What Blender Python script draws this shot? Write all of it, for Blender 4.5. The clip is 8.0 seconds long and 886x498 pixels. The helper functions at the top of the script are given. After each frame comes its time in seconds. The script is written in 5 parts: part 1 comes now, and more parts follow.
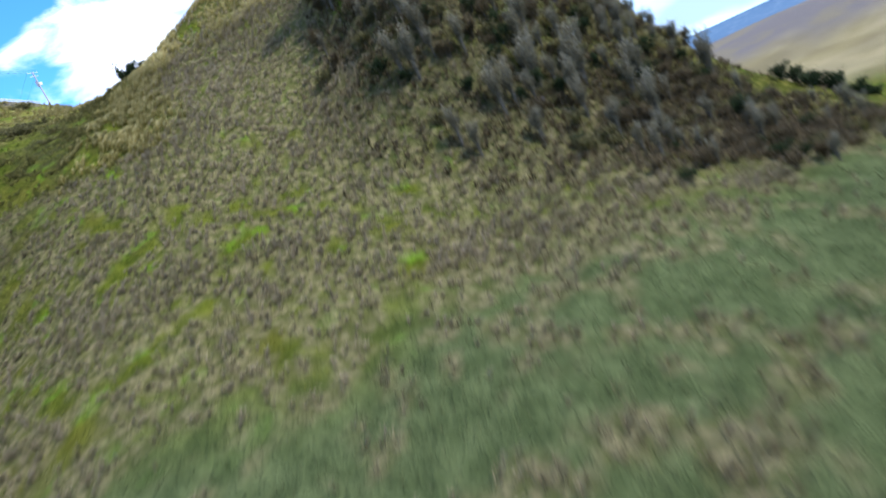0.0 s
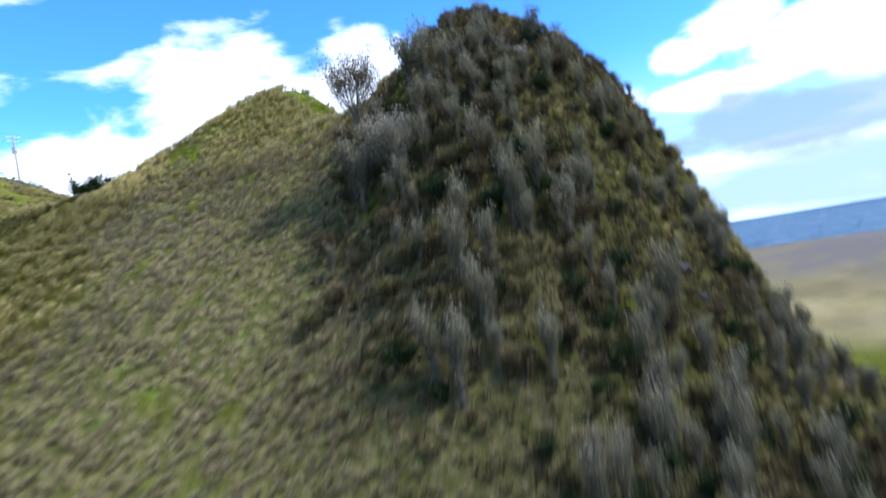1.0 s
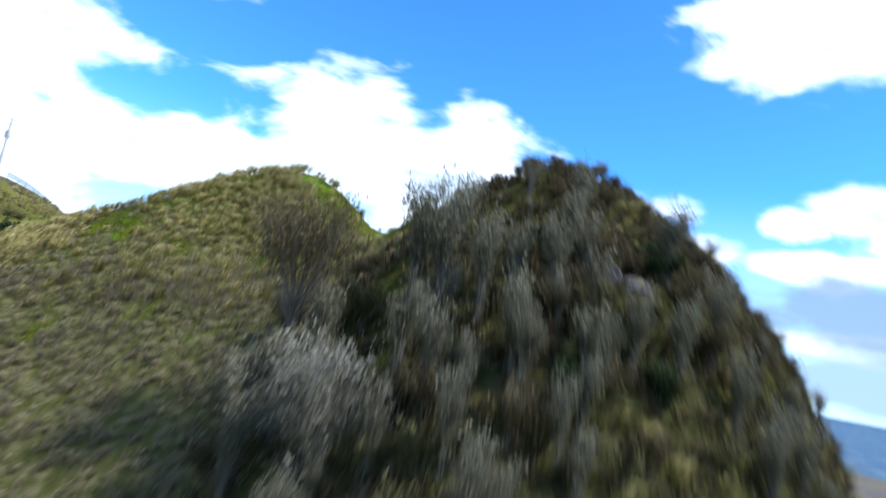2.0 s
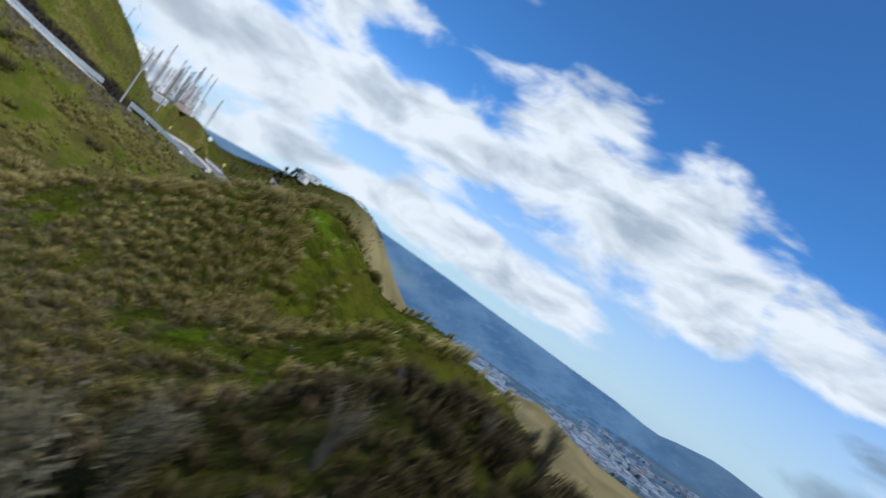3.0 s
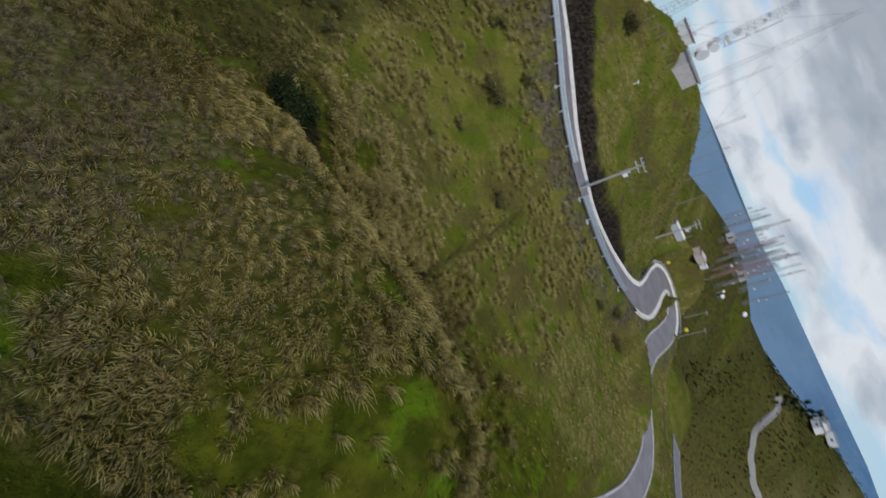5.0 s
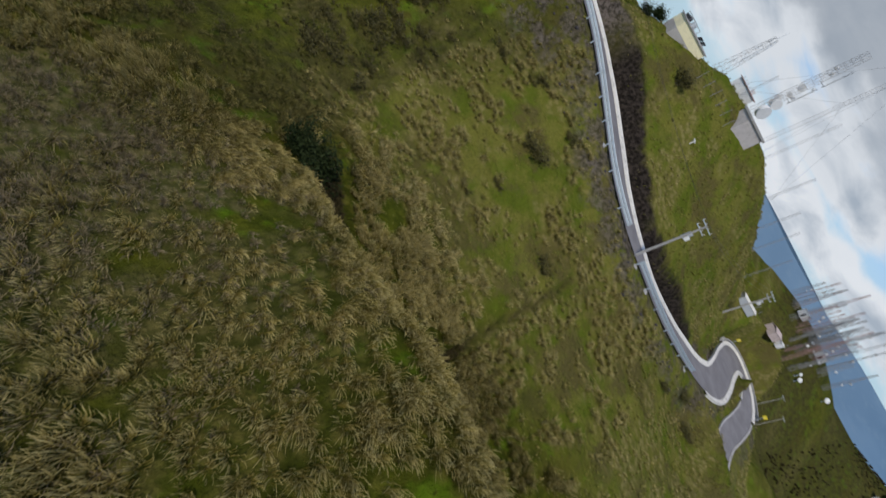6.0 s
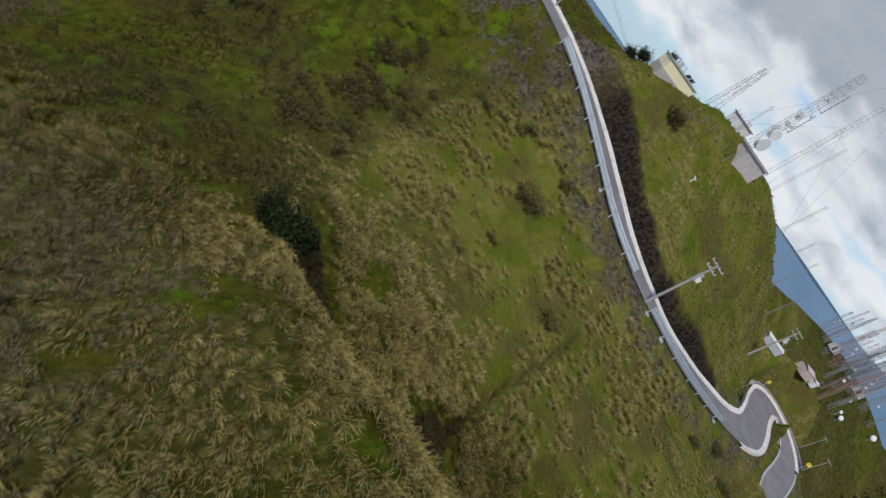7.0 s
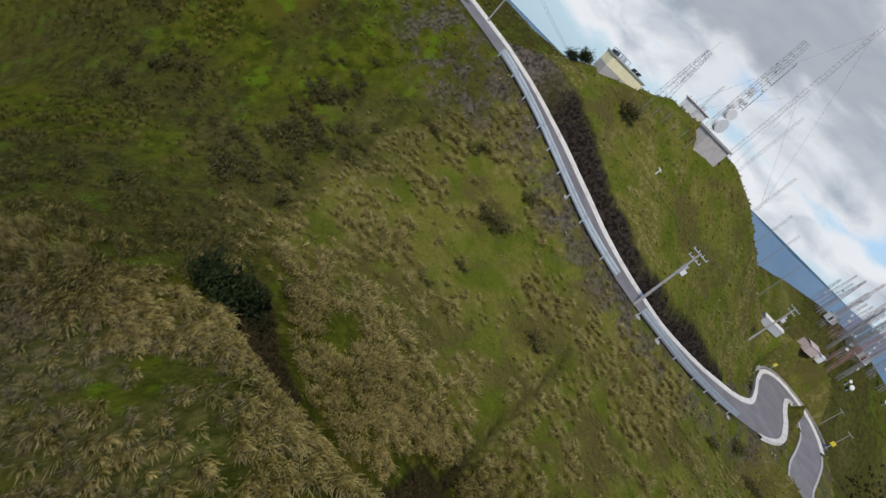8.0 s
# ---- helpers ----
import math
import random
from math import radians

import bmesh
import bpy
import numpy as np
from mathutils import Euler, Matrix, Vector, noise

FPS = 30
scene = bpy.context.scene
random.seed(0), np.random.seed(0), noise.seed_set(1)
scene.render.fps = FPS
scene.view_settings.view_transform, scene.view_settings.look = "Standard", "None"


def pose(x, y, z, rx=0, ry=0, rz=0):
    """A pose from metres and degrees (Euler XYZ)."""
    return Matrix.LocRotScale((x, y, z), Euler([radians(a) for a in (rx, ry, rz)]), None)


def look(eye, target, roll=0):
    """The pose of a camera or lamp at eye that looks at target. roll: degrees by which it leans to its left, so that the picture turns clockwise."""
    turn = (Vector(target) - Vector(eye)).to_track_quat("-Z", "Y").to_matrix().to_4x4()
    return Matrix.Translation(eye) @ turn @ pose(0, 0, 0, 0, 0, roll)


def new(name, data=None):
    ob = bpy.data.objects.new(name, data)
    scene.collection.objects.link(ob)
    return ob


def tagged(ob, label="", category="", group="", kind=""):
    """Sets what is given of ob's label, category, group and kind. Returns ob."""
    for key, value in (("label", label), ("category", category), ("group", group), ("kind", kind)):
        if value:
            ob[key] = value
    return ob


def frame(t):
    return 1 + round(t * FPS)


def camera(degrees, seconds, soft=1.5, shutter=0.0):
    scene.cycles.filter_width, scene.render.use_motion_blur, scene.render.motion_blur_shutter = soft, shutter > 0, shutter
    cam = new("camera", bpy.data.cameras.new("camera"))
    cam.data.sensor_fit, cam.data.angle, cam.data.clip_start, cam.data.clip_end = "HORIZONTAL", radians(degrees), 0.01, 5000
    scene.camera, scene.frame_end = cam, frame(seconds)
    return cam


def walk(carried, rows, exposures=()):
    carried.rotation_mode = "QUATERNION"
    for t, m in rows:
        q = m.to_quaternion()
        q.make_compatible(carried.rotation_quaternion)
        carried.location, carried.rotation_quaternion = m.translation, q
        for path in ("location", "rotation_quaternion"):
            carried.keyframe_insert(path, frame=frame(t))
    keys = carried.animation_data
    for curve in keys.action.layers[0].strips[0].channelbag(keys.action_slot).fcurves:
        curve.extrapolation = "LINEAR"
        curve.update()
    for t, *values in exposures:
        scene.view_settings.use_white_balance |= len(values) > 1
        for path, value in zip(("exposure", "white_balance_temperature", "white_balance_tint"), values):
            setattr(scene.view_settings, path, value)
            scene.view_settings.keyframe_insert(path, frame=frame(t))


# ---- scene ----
cam = camera(75.0, 8.0, soft=1.5, shutter=0.5)
PATH = [
    (0, (0.00, 0.00, 0.00), (-1.807, 9.682, -1.732), -25.06),
    (0.5, (-1.22, 14.48, 7.84), (-2.898, 24.272, 6.691), -19.02),
    (1, (-0.82, 29.22, 15.21), (-2.322, 39.103, 15.309), -9.54),
    (1.5, (-0.58, 42.46, 22.08), (-2.392, 52.274, 22.661), 0.19),
    (2, (-0.87, 54.19, 28.74), (-3.442, 63.761, 30.085), 10.20),
    (2.2, (-1.25, 58.11, 31.66), (-4.412, 67.477, 33.192), 16.94),
    (3.3, (4.37, 76.74, 47.52), (-1.364, 84.921, 47.238), 37.95),
    (3.5, (3.18, 79.57, 50.13), (-2.833, 87.524, 49.447), 42.09),
    (4, (-1.94, 87.23, 55.12), (-9.393, 93.496, 52.838), 53.89),
    (4.5, (-7.73, 92.93, 57.55), (-16.059, 96.741, 53.538), 63.49),
    (4.7, (-8.95, 94.02, 59.17), (-17.286, 97.122, 54.605), 67.24),
    (5.8, (-15.11, 97.24, 56.42), (-23.657, 98.565, 51.402), 65.38),
    (6, (-15.87, 97.93, 56.35), (-24.439, 98.860, 51.281), 63.90),
    (6.5, (-17.72, 98.29, 56.38), (-26.350, 98.635, 51.335), 61.50),
    (7, (-19.30, 98.85, 56.48), (-28.069, 98.801, 51.664), 56.22),
    (7.5, (-21.19, 99.56, 56.30), (-30.114, 99.255, 51.801), 50.45),
    (8, (-23.03, 100.08, 55.75), (-32.065, 99.716, 51.488), 45.65),
]
walk(cam, [(t, look(eye, target, roll)) for t, eye, target, roll in PATH],
     [(0, 1.15, 5500, 15), (1.2, 1.05, 5500, 12), (2.2, 0.75, 5500, 8), (3.3, -0.4, 6200, 8), (4.5, -0.45, 6300, 9), (6, -0.42, 6400, 10), (7, -0.33, 6500, 11), (8, -0.3, 6500, 11)])

# ---- daylight ----
SUN_AZ, SUN_EL = -100, 49  # degrees to the left of +y, and up
world = bpy.data.worlds.new("world")
scene.world = world
world.use_nodes = True
wn, wl = world.node_tree.nodes, world.node_tree.links


def bearing(az, el):
    a, e = radians(az), radians(el)
    return Vector((-math.sin(a) * math.cos(e), math.cos(a) * math.cos(e), math.sin(e)))


def wmath(op, a, b=0.0, c=0.0, clamp=False):
    nd = wn.new("ShaderNodeMath")
    nd.operation, nd.use_clamp = op, clamp
    for k, v in enumerate((a, b, c)):
        if isinstance(v, (int, float)):
            nd.inputs[k].default_value = v
        else:
            wl.new(v, nd.inputs[k])
    return nd.outputs[0]


def wdot(vec, const):
    nd = wn.new("ShaderNodeVectorMath")
    nd.operation = "DOT_PRODUCT"
    wl.new(vec, nd.inputs[0])
    nd.inputs[1].default_value = const
    return nd.outputs["Value"]


def wmix(fac, a, b):
    nd = wn.new("ShaderNodeMix")
    nd.data_type = "RGBA"
    for key, v in ((0, fac), (6, a), (7, b)):
        if isinstance(v, (int, float, tuple)):
            nd.inputs[key].default_value = v
        else:
            wl.new(v, nd.inputs[key])
    return nd.outputs[2]


def wnoise(vec, scale, detail, rough, distort=0.0):
    nd = wn.new("ShaderNodeTexNoise")
    wl.new(vec, nd.inputs["Vector"])
    for key, v in (("Scale", scale), ("Detail", detail), ("Roughness", rough), ("Distortion", distort)):
        nd.inputs[key].default_value = v
    return nd.outputs["Fac"]


sky = wn.new("ShaderNodeTexSky")
sky.sky_type, sky.sun_disc = "NISHITA", False
sky.sun_elevation, sky.sun_rotation = radians(SUN_EL), radians(-SUN_AZ)
sky.altitude, sky.air_density, sky.dust_density, sky.ozone_density = 3000, 1.0, 0.25, 3.0
view_dir = wn.new("ShaderNodeTexCoord").outputs["Generated"]
stretch = wn.new("ShaderNodeVectorMath")
stretch.operation = "MULTIPLY"
wl.new(view_dir, stretch.inputs[0])
stretch.inputs[1].default_value = (1, 1, 2.3)
puff = wnoise(stretch.outputs[0], 5.6, 8, 0.55, 0.3)
billow = wnoise(stretch.outputs[0], 8.5, 6, 0.55, 0.4)
# cumulus banks: bearing to the left of +y, height, half width and half height in degrees
CLOUDS = [
    (24, 14.6, 15, 6.8), (36, 11.8, 11, 4.6), (14, 15, 9, 6.6), (9, 12.5, 8, 6.6), (45, 10.4, 8, 3.2), (31, 3.6, 14, 2.8), (22, 3.2, 9, 2.6), (39, 3.0, 8, 2.2),
    (63, 20, 19, 9), (60, 7, 14, 7), (76, 10, 16, 8), (97, 14, 19, 11), (112, 10, 15, 10), (73, 3.4, 9, 2.6), (105, 3, 9, 3), (70, 29, 22, 9), (102, 31, 26, 11), (84, 7.5, 14, 3.4), (78, 3.2, 12, 2.6), (92, 4, 10, 4.2), (101, 3.4, 9, 4), (96, 1, 12, 3), (66, 1.0, 9, 2.4), (76, 0.4, 10, 2.4),
    (-17, 29, 9, 5), (-16.5, 13.8, 2.6, 1.6), (-21, 15.4, 4.4, 2.2), (-26, 13, 6, 3), (-17, 10.2, 6, 1.6), (-26, 10.6, 7, 1.6), (-7, 10.2, 7, 2.4), (0, 12.5, 7, 4.4), (-21, 4.2, 11, 1.3), (-33, 11, 10, 6),
    (140, 14, 30, 12), (-70, 16, 30, 10), (-120, 22, 30, 10), (175, 24, 26, 10),
]
dense = None
for az, el, wide, tall in CLOUDS:
    mid = bearing(az, el)
    side, up = bearing(az + 90, 0), mid.cross(bearing(az + 90, 0))
    y, z = wdot(view_dir, side / math.sin(radians(wide))), wdot(view_dir, up / math.sin(radians(tall)))
    d = wmath("SQRT", wmath("MULTIPLY_ADD", y, y, wmath("MULTIPLY", z, z)))
    d = wmath("SUBTRACT", 1.25, d)
    dense = d if dense is None else wmath("MAXIMUM", dense, d)
height_up = wdot(view_dir, (0, 0, 1))
dense = wmath("MAXIMUM", dense, -0.35)
cover = wmath("MULTIPLY_ADD", wmath("SUBTRACT", puff, 0.5), 2.3, wmath("MULTIPLY", dense, 0.95))
ramp = wn.new("ShaderNodeMapRange")
ramp.interpolation_type = "SMOOTHSTEP"
wl.new(cover, ramp.inputs["Value"])
ramp.inputs["From Min"].default_value, ramp.inputs["From Max"].default_value = 0.12, 0.62
shade = wn.new("ShaderNodeMapRange")
wl.new(wmath("MULTIPLY_ADD", billow, 1.0, wmath("MULTIPLY", cover, -0.16)), shade.inputs["Value"])
shade.inputs["From Min"].default_value, shade.inputs["From Max"].default_value = 0.14, 0.44
cloud = wmix(shade.outputs[0], (5.0, 5.8, 6.8, 1), (9.9, 10.3, 10.8, 1))
tint = wn.new("ShaderNodeMix")
tint.data_type, tint.blend_type = "RGBA", "MULTIPLY"
tint.inputs[0].default_value = 1
wl.new(sky.outputs[0], tint.inputs[6])
tint.inputs[7].default_value = (0.9, 1.6, 2.1, 1)
haze = wn.new("ShaderNodeMapRange")
haze.interpolation_type = "SMOOTHSTEP"
wl.new(wmath("ABSOLUTE", height_up), haze.inputs["Value"])
haze.inputs["From Min"].default_value, haze.inputs["From Max"].default_value = 0.0, 0.3
haze.inputs["To Min"].default_value, haze.inputs["To Max"].default_value = 0.8, 0.0
blue = wmix(haze.outputs[0], tint.outputs[2], (5.8, 6.8, 8.0, 1))
# dark flat banks and grey haze low over the plain
sky_and_cloud = wmix(ramp.outputs[0], blue, cloud)
for az, el, wide, tall, strength, grey in ((-24, 6.6, 16, 2.8, 0.85, (2.2, 2.9, 3.7, 1)), (-30, 1.2, 24, 2.6, 0.85, (3.0, 3.9, 5.0, 1)), (86, 10.5, 17, 4.2, 0.75, (3.6, 4.1, 4.8, 1)), (70, 7.5, 12, 2.2, 0.5, (4.2, 4.8, 5.6, 1)), (84, 7, 26, 7, 0.2, (4.8, 5.5, 6.3, 1))):
    mid = bearing(az, el)
    side, up = bearing(az + 90, 0), mid.cross(bearing(az + 90, 0))
    y, z = wdot(view_dir, side / math.sin(radians(wide))), wdot(view_dir, up / math.sin(radians(tall)))
    d = wmath("SQRT", wmath("MULTIPLY_ADD", y, y, wmath("MULTIPLY", z, z)))
    ahead = wmath("GREATER_THAN", wdot(view_dir, mid), 0.5)
    bank = wn.new("ShaderNodeMapRange")
    bank.interpolation_type = "SMOOTHSTEP"
    wl.new(wmath("MULTIPLY_ADD", wmath("SUBTRACT", puff, 0.5), 2.0, wmath("SUBTRACT", 1.25, d)), bank.inputs["Value"])
    bank.inputs["From Min"].default_value, bank.inputs["From Max"].default_value = 0.0, 0.6
    sky_and_cloud = wmix(wmath("MULTIPLY", bank.outputs[0], wmath("MULTIPLY", ahead, strength)), sky_and_cloud, grey)
wl.new(sky_and_cloud, wn["Background"].inputs[0])
wn["Background"].inputs["Strength"].default_value = 0.1
sun = new("sun", bpy.data.lights.new("sun", "SUN"))
sun.data.energy, sun.data.angle, sun.data.color = 3.9, radians(5), (1, 0.92, 0.8)
sun.matrix_world = look(bearing(SUN_AZ, SUN_EL) * 200, (0, 0, 0))

# ---- materials ----


class Mat:
    """A node material with short ways to make its nodes."""

    def __init__(self, name, rough=0.8, metal=0.0, spec=0.3):
        self.m = bpy.data.materials.new(name)
        self.m.use_nodes = True
        self.n, self.l = self.m.node_tree.nodes, self.m.node_tree.links
        self.b = self.n["Principled BSDF"]
        for key, v in (("Roughness", rough), ("Metallic", metal), ("Specular IOR Level", spec)):
            self.b.inputs[key].default_value = v
        self.place = self.n.new("ShaderNodeTexCoord").outputs["Object"]

    def put(self, v, socket):
        if isinstance(v, (int, float, tuple)):
            socket.default_value = (*v, 1) if isinstance(v, tuple) and len(v) == 3 else v
        else:
            self.l.new(v, socket)

    def noise(self, scale, detail=4, rough=0.55, vec=None):
        nd = self.n.new("ShaderNodeTexNoise")
        self.l.new(vec or self.place, nd.inputs["Vector"])
        for key, v in (("Scale", scale), ("Detail", detail), ("Roughness", rough)):
            nd.inputs[key].default_value = v
        return nd.outputs["Fac"]

    def math(self, op, a, b=0.0, c=0.0):
        nd = self.n.new("ShaderNodeMath")
        nd.operation = op
        for k, v in enumerate((a, b, c)):
            self.put(v, nd.inputs[k])
        return nd.outputs[0]

    def ramp(self, v, lo, hi, a=0.0, b=1.0):
        nd = self.n.new("ShaderNodeMapRange")
        nd.interpolation_type = "SMOOTHSTEP"
        self.put(v, nd.inputs["Value"])
        for key, w in (("From Min", lo), ("From Max", hi), ("To Min", a), ("To Max", b)):
            nd.inputs[key].default_value = w
        return nd.outputs[0]

    def mix(self, fac, a, b):
        nd = self.n.new("ShaderNodeMix")
        nd.data_type = "RGBA"
        for key, v in ((0, fac), (6, a), (7, b)):
            self.put(v, nd.inputs[key])
        return nd.outputs[2]

    def value(self, name):
        nd = self.n.new("ShaderNodeAttribute")
        nd.attribute_name = name
        return nd.outputs["Fac"]

    def bump(self, v, strength, distance):
        nd = self.n.new("ShaderNodeBump")
        nd.inputs["Strength"].default_value, nd.inputs["Distance"].default_value = strength, distance
        self.l.new(v, nd.inputs["Height"])
        self.l.new(nd.outputs[0], self.b.inputs["Normal"])

    def colour(self, v):
        self.put(v, self.b.inputs["Base Color"])
        return self.m


def plain(name, rgb, rough=0.7, metal=0.0, worn=0.25, scale=3.0, spec=0.3, dirt=(0.12, 0.1, 0.08)):
    """Paint, metal or concrete with stains at two scales."""
    k = Mat(name, rough, metal, spec)
    stain = k.math("MULTIPLY", k.ramp(k.noise(scale, 5, 0.65), 0.45, 0.75), worn)
    fine = k.ramp(k.noise(scale * 14, 3), 0.35, 0.7, 0.82, 1.08)
    nd = k.n.new("ShaderNodeVectorMath")
    nd.operation = "SCALE"
    k.l.new(k.mix(stain, rgb, dirt), nd.inputs[0])
    k.l.new(fine, nd.inputs["Scale"])
    k.bump(k.noise(scale * 20, 2), 0.25, 0.02)
    return k.colour(nd.outputs[0])


def ground_material():
    k = Mat("turf_and_tussock", 0.97, 0, 0.02)
    big, mid, fine = k.noise(0.09, 4), k.noise(0.6, 5, 0.6), k.noise(4.5, 5, 0.7)
    green = k.mix(k.ramp(mid, 0.35, 0.68), (0.042, 0.055, 0.005), (0.1, 0.112, 0.011))
    green = k.mix(k.ramp(big, 0.45, 0.7), green, (0.088, 0.082, 0.012))
    moss = k.mix(k.ramp(k.noise(0.33, 3), 0.57, 0.68), green, (0.092, 0.15, 0.008))
    lush = k.mix(k.ramp(mid, 0.35, 0.68), (0.05, 0.065, 0.022), (0.086, 0.104, 0.038))
    moss = k.mix(k.value("lush"), moss, lush)
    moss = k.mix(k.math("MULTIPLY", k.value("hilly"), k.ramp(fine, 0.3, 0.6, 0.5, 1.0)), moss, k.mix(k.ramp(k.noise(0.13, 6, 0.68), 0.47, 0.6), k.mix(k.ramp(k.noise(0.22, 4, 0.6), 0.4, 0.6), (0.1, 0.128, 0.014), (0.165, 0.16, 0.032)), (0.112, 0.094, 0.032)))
    # matted dead clumps about as wide as a tussock, shade between them painted dark
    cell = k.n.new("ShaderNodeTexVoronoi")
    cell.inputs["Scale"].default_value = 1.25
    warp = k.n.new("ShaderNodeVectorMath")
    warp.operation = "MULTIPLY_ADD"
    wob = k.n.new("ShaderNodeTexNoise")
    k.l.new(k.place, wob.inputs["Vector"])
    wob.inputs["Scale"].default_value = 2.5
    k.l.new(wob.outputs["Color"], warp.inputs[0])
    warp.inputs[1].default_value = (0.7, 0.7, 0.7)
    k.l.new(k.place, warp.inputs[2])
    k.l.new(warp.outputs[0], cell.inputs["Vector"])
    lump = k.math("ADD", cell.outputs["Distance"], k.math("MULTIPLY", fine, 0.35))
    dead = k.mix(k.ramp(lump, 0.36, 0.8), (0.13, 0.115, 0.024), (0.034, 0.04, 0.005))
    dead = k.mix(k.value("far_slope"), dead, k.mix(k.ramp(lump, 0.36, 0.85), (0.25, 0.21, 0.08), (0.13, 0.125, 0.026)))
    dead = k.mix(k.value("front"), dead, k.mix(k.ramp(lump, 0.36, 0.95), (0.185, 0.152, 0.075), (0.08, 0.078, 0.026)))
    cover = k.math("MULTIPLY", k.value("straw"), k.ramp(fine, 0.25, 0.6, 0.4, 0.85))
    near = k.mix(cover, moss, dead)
    litter = k.mix(k.ramp(k.noise(1.4, 6, 0.7), 0.38, 0.64), (0.026, 0.023, 0.01), (0.07, 0.06, 0.026))
    near = k.mix(k.math("MULTIPLY", k.value("scrub"), k.ramp(mid, 0.3, 0.6, 1.0, 0.6)), near, litter)
    earth = k.mix(k.ramp(k.noise(2.2, 6, 0.7), 0.4, 0.62), (0.012, 0.01, 0.008), (0.05, 0.04, 0.032))
    near = k.mix(k.value("soil"), near, earth)
    dirt = k.mix(k.ramp(k.noise(1.8, 6, 0.7), 0.38, 0.62), (0.035, 0.03, 0.022), (0.15, 0.125, 0.105))
    near = k.mix(k.math("MULTIPLY", k.value("verge"), k.ramp(k.noise(0.32, 6, 0.7), 0.43, 0.55)), near, dirt)
    field = k.mix(k.ramp(k.noise(0.02, 4), 0.4, 0.64), (0.2, 0.165, 0.075), (0.27, 0.225, 0.11))
    field = k.mix(k.ramp(k.noise(0.007, 3), 0.52, 0.64, 0, 0.5), field, (0.12, 0.1, 0.055))
    # greyer brown strips across the pale field
    field = k.mix(k.math("MULTIPLY", k.value("brown_band"), k.ramp(k.noise(0.02, 4), 0.35, 0.5, 0.6, 1.0)), field, (0.135, 0.12, 0.105))
    near = k.mix(k.value("pale"), near, field)
    # the far plain's blue is distance haze painted into the ground colour
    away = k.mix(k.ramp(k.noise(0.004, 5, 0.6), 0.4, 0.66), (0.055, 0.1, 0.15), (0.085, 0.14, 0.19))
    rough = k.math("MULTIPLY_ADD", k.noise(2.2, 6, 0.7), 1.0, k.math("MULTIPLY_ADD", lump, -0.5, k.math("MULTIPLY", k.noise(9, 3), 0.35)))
    # pale patches: town and low haze together, mixed into the colour
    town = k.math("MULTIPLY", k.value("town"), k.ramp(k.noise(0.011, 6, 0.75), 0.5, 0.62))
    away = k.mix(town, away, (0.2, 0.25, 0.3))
    k.bump(k.math("MULTIPLY", rough, k.math("SUBTRACT", 1.0, k.value("plain"))), 1.0, 0.4)
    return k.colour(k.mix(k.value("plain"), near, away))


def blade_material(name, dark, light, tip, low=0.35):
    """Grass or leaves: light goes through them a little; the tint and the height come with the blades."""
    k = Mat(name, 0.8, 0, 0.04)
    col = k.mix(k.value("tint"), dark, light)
    # roots darker, tips paler: blade colour plus painted shade low in the clumps
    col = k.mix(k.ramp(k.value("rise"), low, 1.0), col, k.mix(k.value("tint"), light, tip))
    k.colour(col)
    thin = k.n.new("ShaderNodeBsdfTranslucent")
    k.l.new(col, thin.inputs["Color"])
    both = k.n.new("ShaderNodeMixShader")
    both.inputs[0].default_value = 0.3
    k.l.new(k.b.outputs[0], both.inputs[1])
    k.l.new(thin.outputs[0], both.inputs[2])
    k.l.new(both.outputs[0], k.n["Material Output"].inputs["Surface"])
    return k.m


def asphalt_material():
    k = Mat("grey_asphalt", 0.85, 0, 0.25)
    col = k.mix(k.ramp(k.noise(0.35, 5, 0.6), 0.35, 0.7), (0.16, 0.15, 0.15), (0.215, 0.205, 0.205))
    col = k.mix(k.ramp(k.noise(40, 2), 0.4, 0.7, 0, 0.35), col, (0.27, 0.26, 0.26))
    k.bump(k.noise(60, 2), 0.3, 0.01)
    return k.colour(col)


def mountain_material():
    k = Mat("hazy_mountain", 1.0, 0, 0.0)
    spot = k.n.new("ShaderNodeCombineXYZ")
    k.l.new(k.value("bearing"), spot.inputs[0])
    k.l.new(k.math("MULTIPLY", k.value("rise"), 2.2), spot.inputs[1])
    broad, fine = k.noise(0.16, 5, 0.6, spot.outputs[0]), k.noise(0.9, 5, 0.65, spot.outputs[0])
    # aerial haze is painted into these blues, paler towards the left bearings
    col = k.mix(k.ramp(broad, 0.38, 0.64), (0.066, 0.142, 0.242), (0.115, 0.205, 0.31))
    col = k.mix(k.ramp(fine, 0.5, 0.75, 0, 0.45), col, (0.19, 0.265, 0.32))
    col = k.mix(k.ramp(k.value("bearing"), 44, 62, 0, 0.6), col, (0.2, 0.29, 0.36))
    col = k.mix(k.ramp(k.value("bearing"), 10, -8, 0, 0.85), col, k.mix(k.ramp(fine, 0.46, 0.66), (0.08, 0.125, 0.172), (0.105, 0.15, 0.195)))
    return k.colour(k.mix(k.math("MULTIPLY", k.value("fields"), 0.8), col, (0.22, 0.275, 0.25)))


def town_material():
    k = Mat("pale_town_walls", 0.9, 0, 0.1)
    each = k.n.new("ShaderNodeNewGeometry").outputs["Random Per Island"]
    # white walls, with distance haze painted in as blue-grey
    col = k.mix(k.ramp(each, 0.2, 0.9), (0.17, 0.23, 0.3), (0.29, 0.34, 0.39))
    return k.colour(k.mix(k.ramp(each, 0.1, 0.16, 1.0, 0.0), col, (0.25, 0.23, 0.24)))


